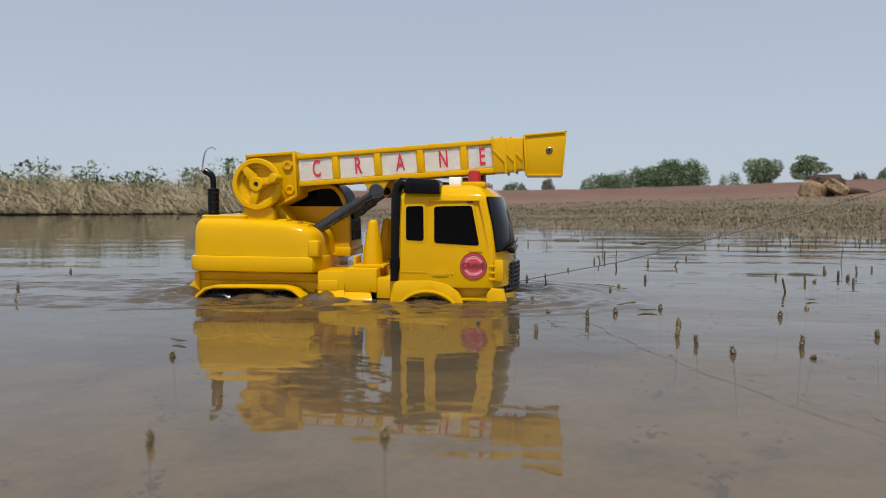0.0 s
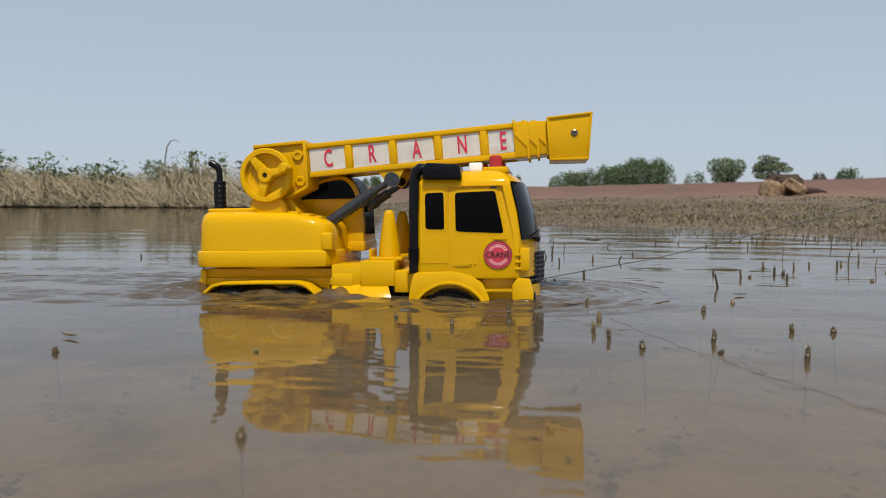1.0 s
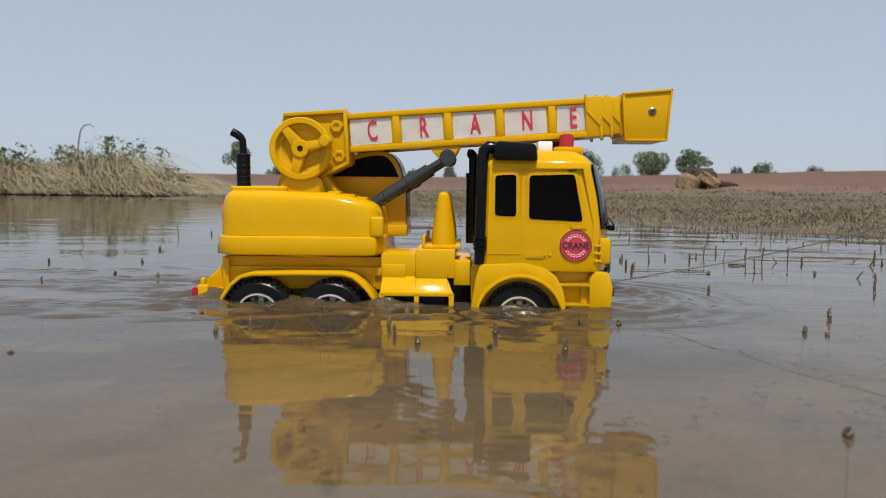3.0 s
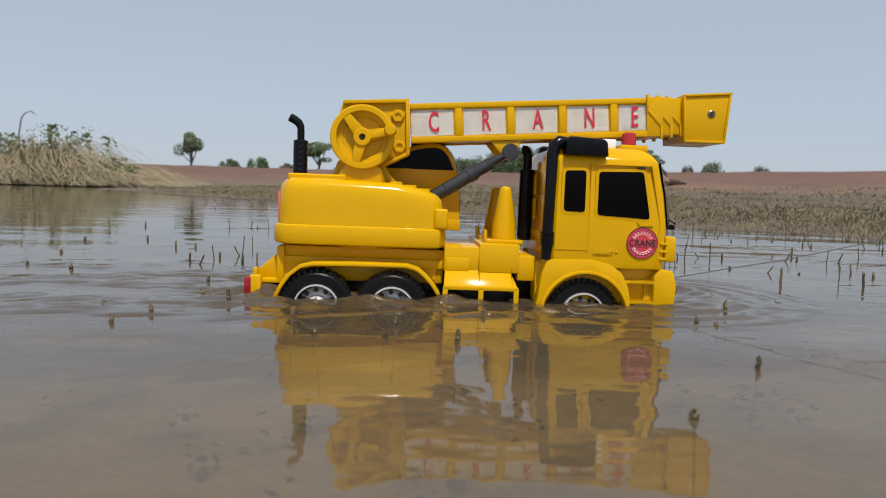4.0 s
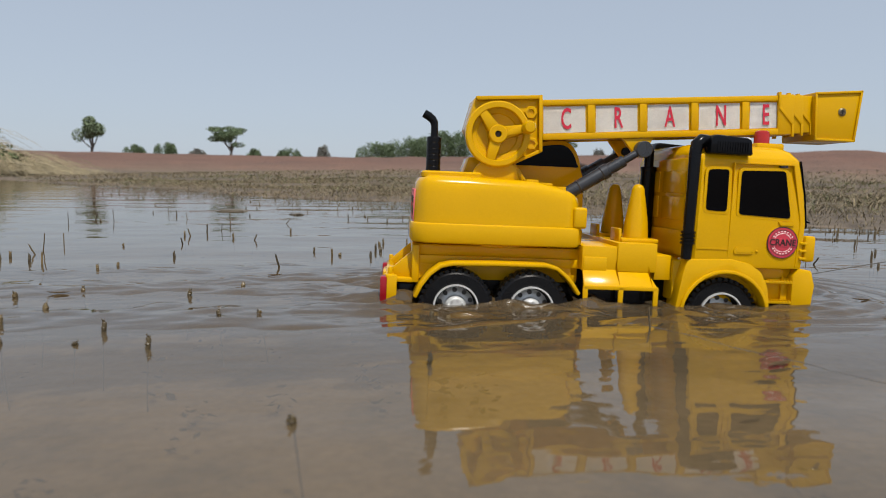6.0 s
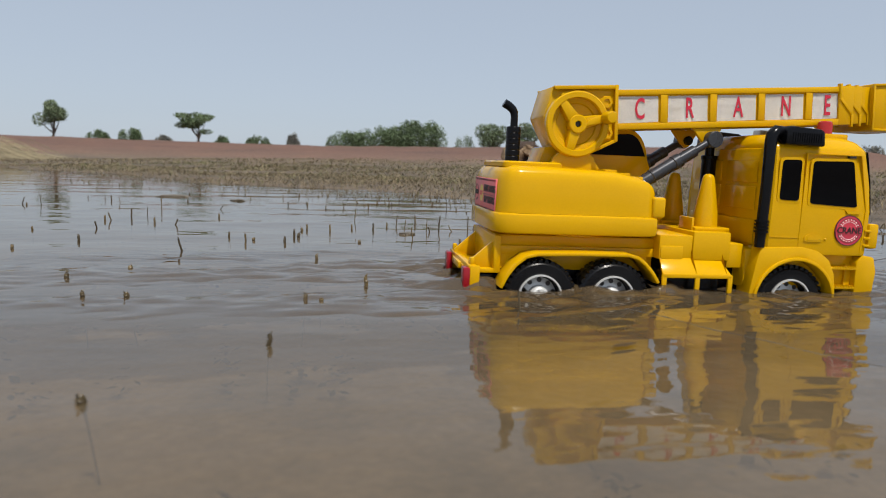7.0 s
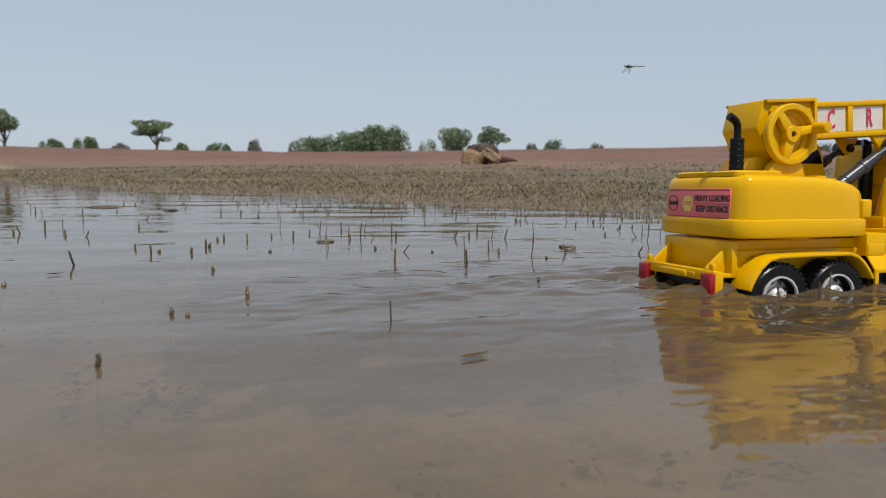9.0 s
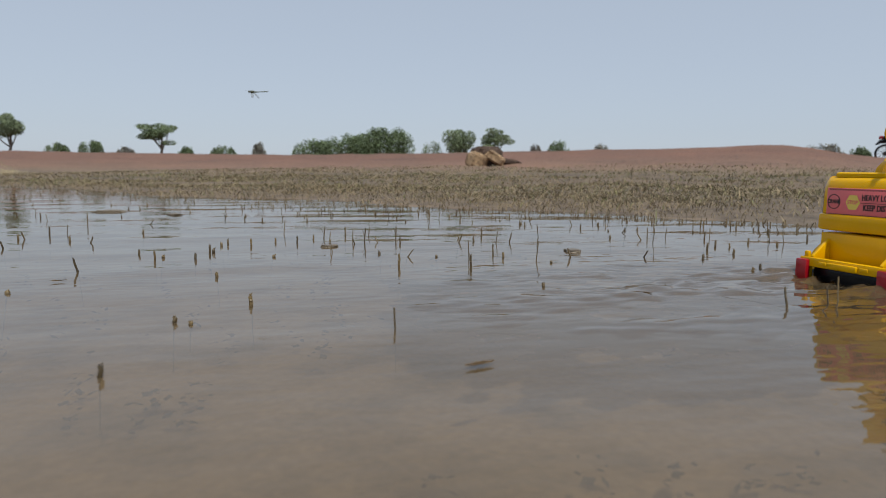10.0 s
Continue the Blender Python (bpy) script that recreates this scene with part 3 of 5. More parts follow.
        part("screw", lathe([(0.0034, 0.0), (0.0034, s * 0.0006), (0.0022, s * 0.0012), (0.0, s * 0.0008)], (0.2540, s * 0.0232, 0.0012), "Y", 18), STEEL, head, "small cross-head screw")
        part("screw_slot", box(0.2522, 0.2558, s * 0.0245 - 0.0002, s * 0.0245 + 0.0002, 0.0008, 0.0016, 0), INK, head)
        part("screw_slot", box(0.2536, 0.2544, s * 0.0245 - 0.0002, s * 0.0245 + 0.0002, -0.0006, 0.0030, 0), INK, head)
    # lug and lifting cylinders
    lug = [(0.0470, 0.1110), (0.0735, 0.1125), (0.0660, 0.0985), (0.0620, 0.0955), (0.0575, 0.0985)]
    for s in (-1, 1):
        part("lift_lug", prism(lug, s * 0.0190 - 0.0020, s * 0.0190 + 0.0020, 0.0008), YELLOW, truck)
        y = s * 0.0270
        a, b = Vector((0.0000, y, 0.0625)), Vector((0.0625, y, 0.1020))
        d = (b - a).normalized()
        ram = part("lift_cylinder", rod(a, a + d * 0.036, 0.0056, 20), GREY, truck, "dark grey plastic lifting cylinder")
        part("collar", rod(a + d * 0.012, a + d * 0.0135, 0.0062, 20), GREY, ram)
        part("collar", rod(a + d * 0.034, a + d * 0.041, 0.0062, 20), GREY, ram)
        part("sleeve", rod(a + d * 0.036, a + d * 0.056, 0.0050, 20), GREY, ram)
        part("rod", rod(a + d * 0.055, b, 0.0032, 16), GREY, ram)
        part("pivot_disc", rod((0.0628, y - 0.0042, 0.1022), (0.0628, y + 0.0042, 0.1022), 0.0068, 28), GREY, ram)
        part("cross_pin", rod((0.0628, s * 0.014, 0.1022), (0.0628, y, 0.1022), 0.0040, 16), BLACK, ram)


def arch_strip(points, y0, y1, thick):
    """A bent strip that follows points in x and z."""
    inner = []
    for i, (x, z) in enumerate(points):
        a, b = points[max(i - 1, 0)], points[min(i + 1, len(points) - 1)]
        d = Vector((b[0] - a[0], b[1] - a[1])).normalized()
        inner.append((x + d.y * thick, z - d.x * thick))
    return prism(points + inner[::-1], y0, y1, 0)


def build_chassis(truck):
    part("turntable", rod((-0.055, 0, 0.0185), (-0.055, 0, 0.0225), 0.044, 40), YELLOW, truck)
    part("chassis_deck", box(-0.1225, 0.0125, -0.0425, 0.0425, 0.0110, 0.0196, 0.0010), YELLOW, truck)
    part("chassis_deck", box(-0.1205, 0.0125, -0.0445, 0.0445, 0.0040, 0.0112, 0.0010), YELLOW, truck)
    part("chassis_core", box(-0.1200, 0.0900, -0.0400, 0.0400, -0.0260, 0.0045, 0.001), BLACK, truck, "black plastic underframe")
    part("inner_arch", box(-0.1180, 0.0100, -0.0415, 0.0415, -0.0080, 0.0050, 0.001), YELLOW, truck)
    outer = [(-0.1225, -0.0190), (-0.1180, -0.0095), (-0.1115, -0.0005), (-0.1030, 0.0062), (-0.0930, 0.0086), (-0.0600, 0.0094), (-0.0200, 0.0094), (-0.0110, 0.0070), (-0.0040, 0.0018), (0.0020, -0.0048), (0.0075, -0.0130)]
    for s in (-1, 1):
        y0, y1 = sorted((s * 0.0420, s * 0.0655))
        part("rear_fender", soft(arch_strip(outer, y0, y1, 0.0030), 0.0008, 2, 50), YELLOW, truck)
        y0, y1 = sorted((s * 0.0405, s * 0.0440))
        part("fender_wall", prism([(-0.1200, -0.0100), (-0.1030, 0.0060), (-0.0100, 0.0080), (0.0040, -0.0060), (0.0040, 0.0105), (-0.1200, 0.0105)], y0, y1, 0), YELLOW, truck)
    # tail
    bar = part("tail_bar", box(-0.1440, -0.1375, -0.0500, 0.0500, -0.0135, -0.0045, 0.0010), YELLOW, truck, "yellow rear bumper bar with moulded slots")
    part("tail_floor", box(-0.1400, -0.1190, -0.0460, 0.0460, -0.0110, -0.0075, 0.0006), YELLOW, truck)
    part("tail_wall", box(-0.1236, -0.1180, -0.0462, 0.0462, -0.0105, 0.0190, 0.0008), YELLOW, truck)
    part("step_block", box(-0.1468, -0.1436, -0.0160, 0.0160, -0.0125, -0.0070, 0.0010), YELLOW, bar)
    for s in (-1, 1):
        part("gusset", prism([(-0.1215, 0.0135), (-0.1235, 0.0135), (-0.1420, -0.0030), (-0.1420, -0.0080), (-0.1215, -0.0080)], s * 0.0370 - 0.0018, s * 0.0370 + 0.0018, 0.0005), YELLOW, truck)
        y0, y1 = sorted((s * 0.0425, s * 0.0510))
        part("tail_post", box(-0.1430, -0.1350, y0, y1, -0.0290, -0.0050, 0.0008), YELLOW, bar)
        part("tail_pin", box(-0.1425, -0.1385, s * 0.0440 - 0.0028, s * 0.0440 + 0.0028, -0.0060, 0.0012, 0.0014), YELLOW, bar)
        y0, y1 = sorted((s * 0.0380, s * 0.0512))
        part("tail_light", box(-0.1482, -0.1426, y0, y1, -0.0285, -0.0065, 0.0014), RED_LENS, bar, "red plastic tail light")
        y0, y1 = sorted((s * 0.0180, s * 0.0265))
        part("slot_frame", box(-0.1452, -0.1438, y0, y1, -0.0112, -0.0076, 0.0005), YELLOW, bar)
    part("rear_underguard", box(-0.1380, -0.1180, -0.0400, 0.0400, -0.0300, -0.0105, 0.004), BLACK, truck, "black rear underguard")
    # middle platform
    part("platform", box(0.0100, 0.0700, -0.0536, 0.0536, 0.0040, 0.0236, 0.0008), YELLOW, truck)
    part("platform_step", box(0.0110, 0.0300, -0.0546, 0.0546, 0.0040, 0.0150, 0.0008), YELLOW, truck)
    part("platform_step", box(0.0380, 0.0700, -0.0552, 0.0552, 0.0040, 0.0270, 0.0008), YELLOW, truck)
    part("side_block", box(0.0690, 0.0830, -0.0530, 0.0530, -0.0020, 0.0180, 0.0010), YELLOW, truck)
    for s in (-1, 1):
        x0, x1 = 0.0100, 0.0690
        one = bmesh.new()
        ring = [one.verts.new(p) for p in ((x0 + 0.001, s * 0.0530, 0.0060), (x1 - 0.006, s * 0.0530, 0.0060), (x1, s * 0.0640, -0.0075), (x0, s * 0.0640, -0.0075))]
        one.faces.new(ring)
        bmesh.ops.recalc_face_normals(one, faces=one.faces)
        bmesh.ops.solidify(one, geom=one.faces[:], thickness=0.0016)
        part("step_tray", soft(one, 0.0004), YELLOW, truck)
        y0, y1 = sorted((s * 0.0622, s * 0.0644))
        part("tray_lip", box(x0, x1, y0, y1, -0.0095, -0.0062, 0.0005), YELLOW, truck)
        for x in (0.0104, 0.0385, 0.0665):
            part("tray_post", box(x - 0.0010, x + 0.0030, y0, y1, -0.0235, -0.0070, 0.0005), YELLOW, truck)
        for x in (0.0375, 0.0635):
            one = bmesh.new()
            f = [one.verts.new(p) for p in ((x, s * 0.0535, 0.0125), (x, s * 0.0535, 0.0050), (x + 0.0015, s * 0.0635, -0.0070))]
            one.faces.new(f)
            bmesh.ops.solidify(one, geom=one.faces[:], thickness=0.0014)
            part("tray_gusset", one, YELLOW, truck)
        # black box added to darken the openings between the tray posts
        part("tank", box(0.0130, 0.0640, s * 0.0460 - 0.0080, s * 0.0460 + 0.0080, -0.0280, -0.0040, 0.002), BLACK, truck)
        # traffic cone on its socket
        part("cone_socket", box(0.0440, 0.0745, s * 0.0300 - 0.0145, s * 0.0300 + 0.0145, 0.0265, 0.0298, 0.0008), YELLOW, truck)
        part("socket_lip", box(0.0425, 0.0450, s * 0.0300 - 0.0110, s * 0.0300 + 0.0110, 0.0265, 0.0375, 0.0008), YELLOW, truck)
        part("cone", lathe([(0.0102, 0.0), (0.0100, 0.0060), (0.0094, 0.0130), (0.0070, 0.0280), (0.0050, 0.0400), (0.0040, 0.0425), (0.0022, 0.0438), (0.0, 0.0441)], (0.0600, s * 0.0300, 0.0297), "Z", 28), YELLOW, truck, "yellow plastic traffic cone")


def build_cab(truck):
    # layers: height, half width, rear x, front x at the sides, how far the front bows out
    layers = [(0.0120, 0.0655, 0.0925, 0.1815, 0.0150), (0.0145, 0.0662, 0.0925, 0.1818, 0.0160), (0.0480, 0.0662, 0.0930, 0.1822, 0.0165), (0.0700, 0.0655, 0.0935, 0.1795, 0.0150), (0.0930, 0.0640, 0.0940, 0.1750, 0.0120), (0.0965, 0.0638, 0.0942, 0.1742, 0.0115), (0.0985, 0.0625, 0.0945, 0.1728, 0.0110), (0.1030, 0.0590, 0.0955, 0.1690, 0.0100), (0.1062, 0.0530, 0.0980, 0.1640, 0.0085), (0.1078, 0.0440, 0.1020, 0.1570, 0.0060)]

    def ring(z, w, xr, xf, bow):
        ys = [-1, -0.985, -0.94, -0.8, -0.55, -0.28, 0, 0.28, 0.55, 0.8, 0.94, 0.985, 1]
        front = [(xf - 0.0035 * (abs(k) > 0.99) + bow * (1 - abs(k) ** 2.6), w * (k if abs(k) < 0.99 else math.copysign(1, k))) for k in ys]
        return [(x, y, z) for x, y in front] + [(xr + 0.003, w, z), (xr, w - 0.003, z), (xr, 0, z), (xr, -w + 0.003, z), (xr + 0.003, -w, z)]

    cab = part("cab", loft([ring(*l) for l in layers]), YELLOW, truck, "glossy yellow plastic truck cab", smooth=42)
    # windscreen: the bowed front between sill and roof, a little proud
    bm = bmesh.new()
    rows = []
    for z, w, xr, xf, bow in [(0.0455, 0.0600, 0, 0.1824, 0.0165)] + [(z, w - 0.0052, 0, xf, bow) for z, w, xr, xf, bow in layers[2:6]]:
        rows.append([bm.verts.new((xf + 0.0014 + bow * (1 - abs(k) ** 2.6), 0.0662 * k, z)) for k in (-0.955, -0.88, -0.75, -0.55, -0.28, 0, 0.28, 0.55, 0.75, 0.88, 0.955)])
    for a, b in zip(rows, rows[1:]):
        for i in range(len(a) - 1):
            bm.faces.new((a[i], a[i + 1], b[i + 1], b[i]))
    bmesh.ops.recalc_face_normals(bm, faces=bm.faces)
    bmesh.ops.solidify(bm, geom=bm.faces[:], thickness=0.0012)
    screen = part("windscreen", bm, GLASS, cab, "tinted black bowed windscreen")
    part("sill", box(0.1960, 0.2010, -0.0400, 0.0400, 0.0430, 0.0470, 0.001), BLACK, cab)
    for y0, y1 in ((-0.046, -0.004), (0.002, 0.044)):
        part("wiper", tube([(0.1985, y0, 0.0480), (0.2002, (y0 + y1) / 2, 0.0515), (0.1995, y1, 0.0530)], 0.0007, 8), BLACK, screen)
    for s in (-1, 1):
        def plate(points, depth, proud, material, name, parent, label="", r=0.0):
            y = s * 0.0660
            y0, y1 = sorted((y - s * depth, y + s * proud))
            return part(name, prism(points, y0, y1, r), material, parent, label)

        def rounded(points, r, n=3):
            out = []
            m = len(points)
            for i in range(m):
                p, a, b = Vector(points[i]), Vector(points[i - 1]), Vector(points[(i + 1) % m])
                u, v = (a - p).normalized() * r, (b - p).normalized() * r
                for k in range(n + 1):
                    f = k / n
                    out.append(tuple((p + u) * (1 - f) ** 2 + p * 2 * f * (1 - f) + (p + v) * f * f))
            return out

        small = [(0.1012, 0.0558), (0.1180, 0.0552), (0.1176, 0.0878), (0.1012, 0.0872)]
        large = [(0.1280, 0.0534), (0.1700, 0.0514), (0.1628, 0.0882), (0.1278, 0.0872)]
        for pts in (small, large):
            grow = 0.0022
            cx, cz = sum(p[0] for p in pts) / 4, sum(p[1] for p in pts) / 4
            wide = [(x + math.copysign(grow, x - cx), z + math.copysign(grow, z - cz)) for x, z in pts]
            plate(rounded(wide, 0.0045), 0.004, 0.00035, YELLOW, "window_frame", cab)
            plate(rounded(pts, 0.0028), 0.003, 0.00075, GLASS, "side_window", cab, "tinted black side window")
        for pts in ([(0.1215, 0.0170), (0.1219, 0.0170), (0.1219, 0.0930), (0.1215, 0.0930)], [(0.0960, 0.0255), (0.1215, 0.0255), (0.1215, 0.0262), (0.0960, 0.0262)], [(0.1215, 0.0926), (0.1690, 0.0926), (0.1690, 0.0932), (0.1215, 0.0932)], [(0.1690, 0.0932), (0.1695, 0.0932), (0.1785, 0.0500), (0.1780, 0.0500)], [(0.1780, 0.0500), (0.1786, 0.0500), (0.1776, 0.0140), (0.1770, 0.0140)]):
            plate(pts, 0.002, 0.0007, YELLOW, "door_seam", cab)
        handle = [(0.1262, 0.0228), (0.1408, 0.0228), (0.1424, 0.0250), (0.1400, 0.0284), (0.1290, 0.0288), (0.1262, 0.0265)]
        h = plate(rounded(handle, 0.0018), 0.002, 0.0012, YELLOW, "door_handle", cab)
        plate(rounded([(0.1285, 0.0240), (0.1395, 0.0240), (0.1395, 0.0272), (0.1285, 0.0272)], 0.0012), 0.002, 0.0015, YELLOW, "handle_grip", h)
        part("keyhole", rod((0.1450, s * 0.0655, 0.0250), (0.1450, s * 0.0672, 0.0250), 0.0012, 12), YELLOW, cab)
        plate([(0.1585, 0.0905), (0.1640, 0.0908), (0.1640, 0.0925), (0.1585, 0.0922)], 0.002, 0.0010, INK, "vent_slot", cab)
        plate([(0.1620, 0.0460), (0.1730, 0.0462), (0.1725, 0.0490), (0.1600, 0.0488)], 0.002, 0.0012, YELLOW, "sill_ridge", cab)
        # round sticker on the door
        c = (0.1648, s * 0.0666, 0.0326)
        badge = part("badge", lathe([(0.0, s * 0.0004), (0.0122, s * 0.0004), (0.0124, 0.0), (0.0124, -s * 0.0010)], c, "Y", 48), BADGE_RED, cab, "round red sticker with black lettering")
        for r0, r1, mat in ((0.0124, 0.0119, INK), (0.0100, 0.0097, INK), (0.0074, 0.0071, STICKER)):
            part("badge_ring", lathe([(r0, s * 0.0006), (r1, s * 0.0006), (r1, 0), (r0, 0), (r0, s * 0.0006)], c, "Y", 48), mat, badge)
        for k in range(22):
            a = 2 * math.pi * k / 22
            if abs(math.sin(a)) > 0.5:
                p = (c[0] + 0.0088 * math.cos(a), c[1] + s * 0.0004, c[2] + 0.0088 * math.sin(a))
                part("badge_dot", rod(p, (p[0], p[1] + s * 0.0003, p[2]), 0.00055, 6, None, 0.0001), STICKER, badge)
        if s < 0:
            part("badge_band", prism([(0.1535, 0.0293), (0.1762, 0.0296), (0.1762, 0.0360), (0.1535, 0.0357)], -0.0673, -0.0668, 0), BADGE_RED, badge)
            lettering("CRANE", 0.0072, INK, badge, side_plane(0.1648, -0.0675, 0.0326), 0.0001, "lettering", stretch=0.92)
        # front wheel fender
        wx, wz = 0.1217, -0.0268
        arch = [(wx + 0.0335 * math.cos(a), wz + 0.0335 * math.sin(a)) for a in (radians(k) for k in range(8, 176, 12))]
        fender = [(0.1590, -0.0225), (0.1578, -0.0130), (0.1560, -0.0030), (0.1500, 0.0085), (0.1400, 0.0150), (0.1250, 0.0182), (0.0900, 0.0172), (0.0868, 0.0060), (0.0820, -0.0240)]
        y0, y1 = sorted((s * 0.0480, s * 0.0672))
        part("front_fender", prism(fender + arch[::-1], y0, y1, 0.0009), YELLOW, cab)
        arch2 = [(wx + 0.0365 * math.cos(a), wz + 0.0365 * math.sin(a)) for a in (radians(k) for k in range(10, 174, 10))]
        part("fender_lip", soft(arch_strip(arch2[::-1], *sorted((s * 0.0600, s * 0.0690)), 0.0028), 0.0006, 2, 50), YELLOW, cab)
        # steps behind the bumper
        part("step_well", box(0.1500, 0.1790, *sorted((s * 0.0440, s * 0.0580)), -0.0160, 0.0135, 0.001), YELLOW, cab)
        for z in (-0.0140, 0.0020):
            step = part("step", box(0.1570 if z < 0 else 0.1520, 0.1780, *sorted((s * 0.0560, s * 0.0650)), z - 0.0022, z, 0.0005), YELLOW, cab)
            for k in range(8):
                part("tread_rib", box(0.1580 + 0.0024 * k, 0.1590 + 0.0024 * k, *sorted((s * 0.0600, s * 0.0655)), z - 0.0005, z + 0.0010, 0), YELLOW, step)
        part("bumper_cheek", prism([(0.1770, -0.0300), (0.1765, 0.0060), (0.1810, 0.0125), (0.1920, 0.0110), (0.1955, -0.0010), (0.1930, -0.0300)], *sorted((s * 0.0480, s * 0.0655)), 0.0015), YELLOW, cab)
        part("fog_lamp", box(0.1925, 0.1968, *sorted((s * 0.0490, s * 0.0630)), -0.0080, -0.0010, 0.0012), BLACK, cab, "black fog lamp recess")
        part("head_lamp_guard", box(0.1835, 0.1925, *sorted((s * 0.0600, s * 0.0668)), 0.0180, 0.0385, 0.002), YELLOW, cab)
        for k in range(3):
            part("guard_bar", box(0.1795, 0.1850, *sorted((s * 0.0600, s * 0.0672)), 0.0195 + 0.006 * k, 0.0215 + 0.006 * k, 0.0005), YELLOW, cab)
        # air intake: box on the roof edge and pipe down the rear corner
        scoop = [(0.0995, 0.0992), (0.1000, 0.1105), (0.1030, 0.1138), (0.1290, 0.1122), (0.1325, 0.1105), (0.1340, 0.0985)]
        intake = part("air_intake", prism(scoop, *sorted((s * 0.0440, s * 0.0700)), 0.0018), BLACK, cab, "black plastic roof air intake with slats")
        for k in range(13):
            x = 0.1050 + 0.0020 * k
            part("slat", box(x, x + 0.0010, *sorted((s * 0.0695, s * 0.0708)), 0.1010, 0.1085, 0), BLACK, intake)
        if s > 0:
            continue
        pipe = [(0.1010, s * 0.0600, 0.1085), (0.0960, s * 0.0610, 0.1090), (0.0925, s * 0.0620, 0.1060), (0.0912, s * 0.0628, 0.1000), (0.0905, s * 0.0640, 0.0700), (0.0898, s * 0.0640, 0.0330), (0.0895, s * 0.0640, 0.0170)]
        snorkel = part("intake_pipe", tube(pipe, [0.0052, 0.0052, 0.0050, 0.0046, 0.0043, 0.0043, 0.0040], 14), BLACK, intake)
        for k in range(4):
            z = 0.0285 + 0.0028 * k
            part("pipe_ring", lathe([(0.0044, 0), (0.0056, 0.0004), (0.0056, 0.0018), (0.0044, 0.0022)], (0.0898, s * 0.0640, z), "Z", 16), BLACK, snorkel)
    stack = part("rear_exhaust", rod((0.0850, 0.0170, 0.0268), (0.0850, 0.0170, 0.0885), 0.0064, 24), BLACK, truck, "black exhaust stack behind the cab")
    part("stack_collar", rod((0.0850, 0.0170, 0.0860), (0.0850, 0.0170, 0.0900), 0.0070, 24), BLACK, stack)
    part("stack_pipe", tube([(0.0850, 0.0170, 0.0880), (0.0850, 0.0170, 0.1030), (0.0846, 0.0172, 0.1058), (0.0832, 0.0180, 0.1074), (0.0812, 0.0192, 0.1076)], 0.0041, 16), BLACK, stack)
    # rear wall panels
    part("rear_panel", box(0.0915, 0.0945, -0.0570, 0.0570, 0.0160, 0.0960, 0.001), YELLOW, cab)
    for y0, y1 in ((-0.0500, -0.0040), (0.0040, 0.0500)):
        for z0, z1 in ((0.0680, 0.0860), (0.0460, 0.0650)):
            part("panel_recess", box(0.0905, 0.0920, y0, y1, z0, z1, 0.0006), YELLOW, cab)
    part("panel_recess", box(0.0903, 0.0920, -0.0520, 0.0520, 0.0180, 0.0380, 0.0006), YELLOW, cab)
    part("cab_foot", box(0.0830, 0.1820, -0.0560, 0.0560, -0.0180, 0.0150, 0.002), YELLOW, cab)
    # nose, grille and bumper
    def nose(z0, z1, y, x, bow, mat, name, label="", r=0.0012):
        bm = None
        ks = [-1, -0.8, -0.5, -0.2, 0.2, 0.5, 0.8, 1]
        rings = [[(x + bow * (1 - abs(k) ** 2.6), y * k, z) for k in ks] + [(x - 0.015, y, z), (x - 0.015, -y, z)] for z in (z0, z1)]
        return part(name, soft(loft(rings), r), mat, cab, label)
    nose(0.0120, 0.0440, 0.0640, 0.1830, 0.0155, YELLOW, "nose_panel")
    grille = nose(0.0050, 0.0330, 0.0400, 0.1905, 0.0125, BLACK, "grille", "black mesh grille")
    for k in range(6):
        part("grille_bar", tube([(0.1918 + 0.0120 * (1 - abs(j) ** 2.6), 0.039 * j, 0.0080 + 0.0043 * k) for j in (-1, -0.8, -0.5, -0.2, 0.2, 0.5, 0.8, 1)], 0.0008, 6), GREY, grille)
    for k in range(15):
        j = -0.95 + 1.9 * k / 14
        x = 0.1918 + 0.0120 * (1 - abs(j) ** 2.6)
        part("grille_bar", tube([(x, 0.039 * j, 0.0062), (x, 0.039 * j, 0.0318)], 0.0006, 6), GREY, grille)
    part("emblem", lathe([(0.0044, 0.0008), (0.0034, 0.0008), (0.0034, -0.0008), (0.0044, -0.0008), (0.0044, 0.0008)], (0.1995, 0, 0.0385), "X", 28), SILVER, cab, "plain ring emblem")
    nose(-0.0300, 0.0040, 0.0600, 0.1860, 0.0150, YELLOW, "front_bumper")
    # roof lights
    part("light_base", box(0.1500, 0.1730, -0.0440, 0.0440, 0.1050, 0.1108, 0.0014), YELLOW, cab)
    for y in (-0.0300, 0.0300):
        part("beacon", lathe([(0.0060, 0.0), (0.0060, 0.0085), (0.0054, 0.0105), (0.0040, 0.0114), (0.0, 0.0116)], (0.1610, y, 0.1104), "Z", 24), BEACON, cab, "red plastic beacon light")
        part("white_lamp", box(0.1370, 0.1490, y - 0.0060, y + 0.0060, 0.1060, 0.1155, 0.0012), WHITE, cab, "white plastic roof lamp")
    part("small_beacon", box(0.1460, 0.1520, -0.0060, 0.0060, 0.1070, 0.1160, 0.0014), BEACON, cab)


WHEEL_X, WHEEL_Z, WHEEL_R = (-0.0892, -0.0303, 0.1217), -0.0265, 0.0290


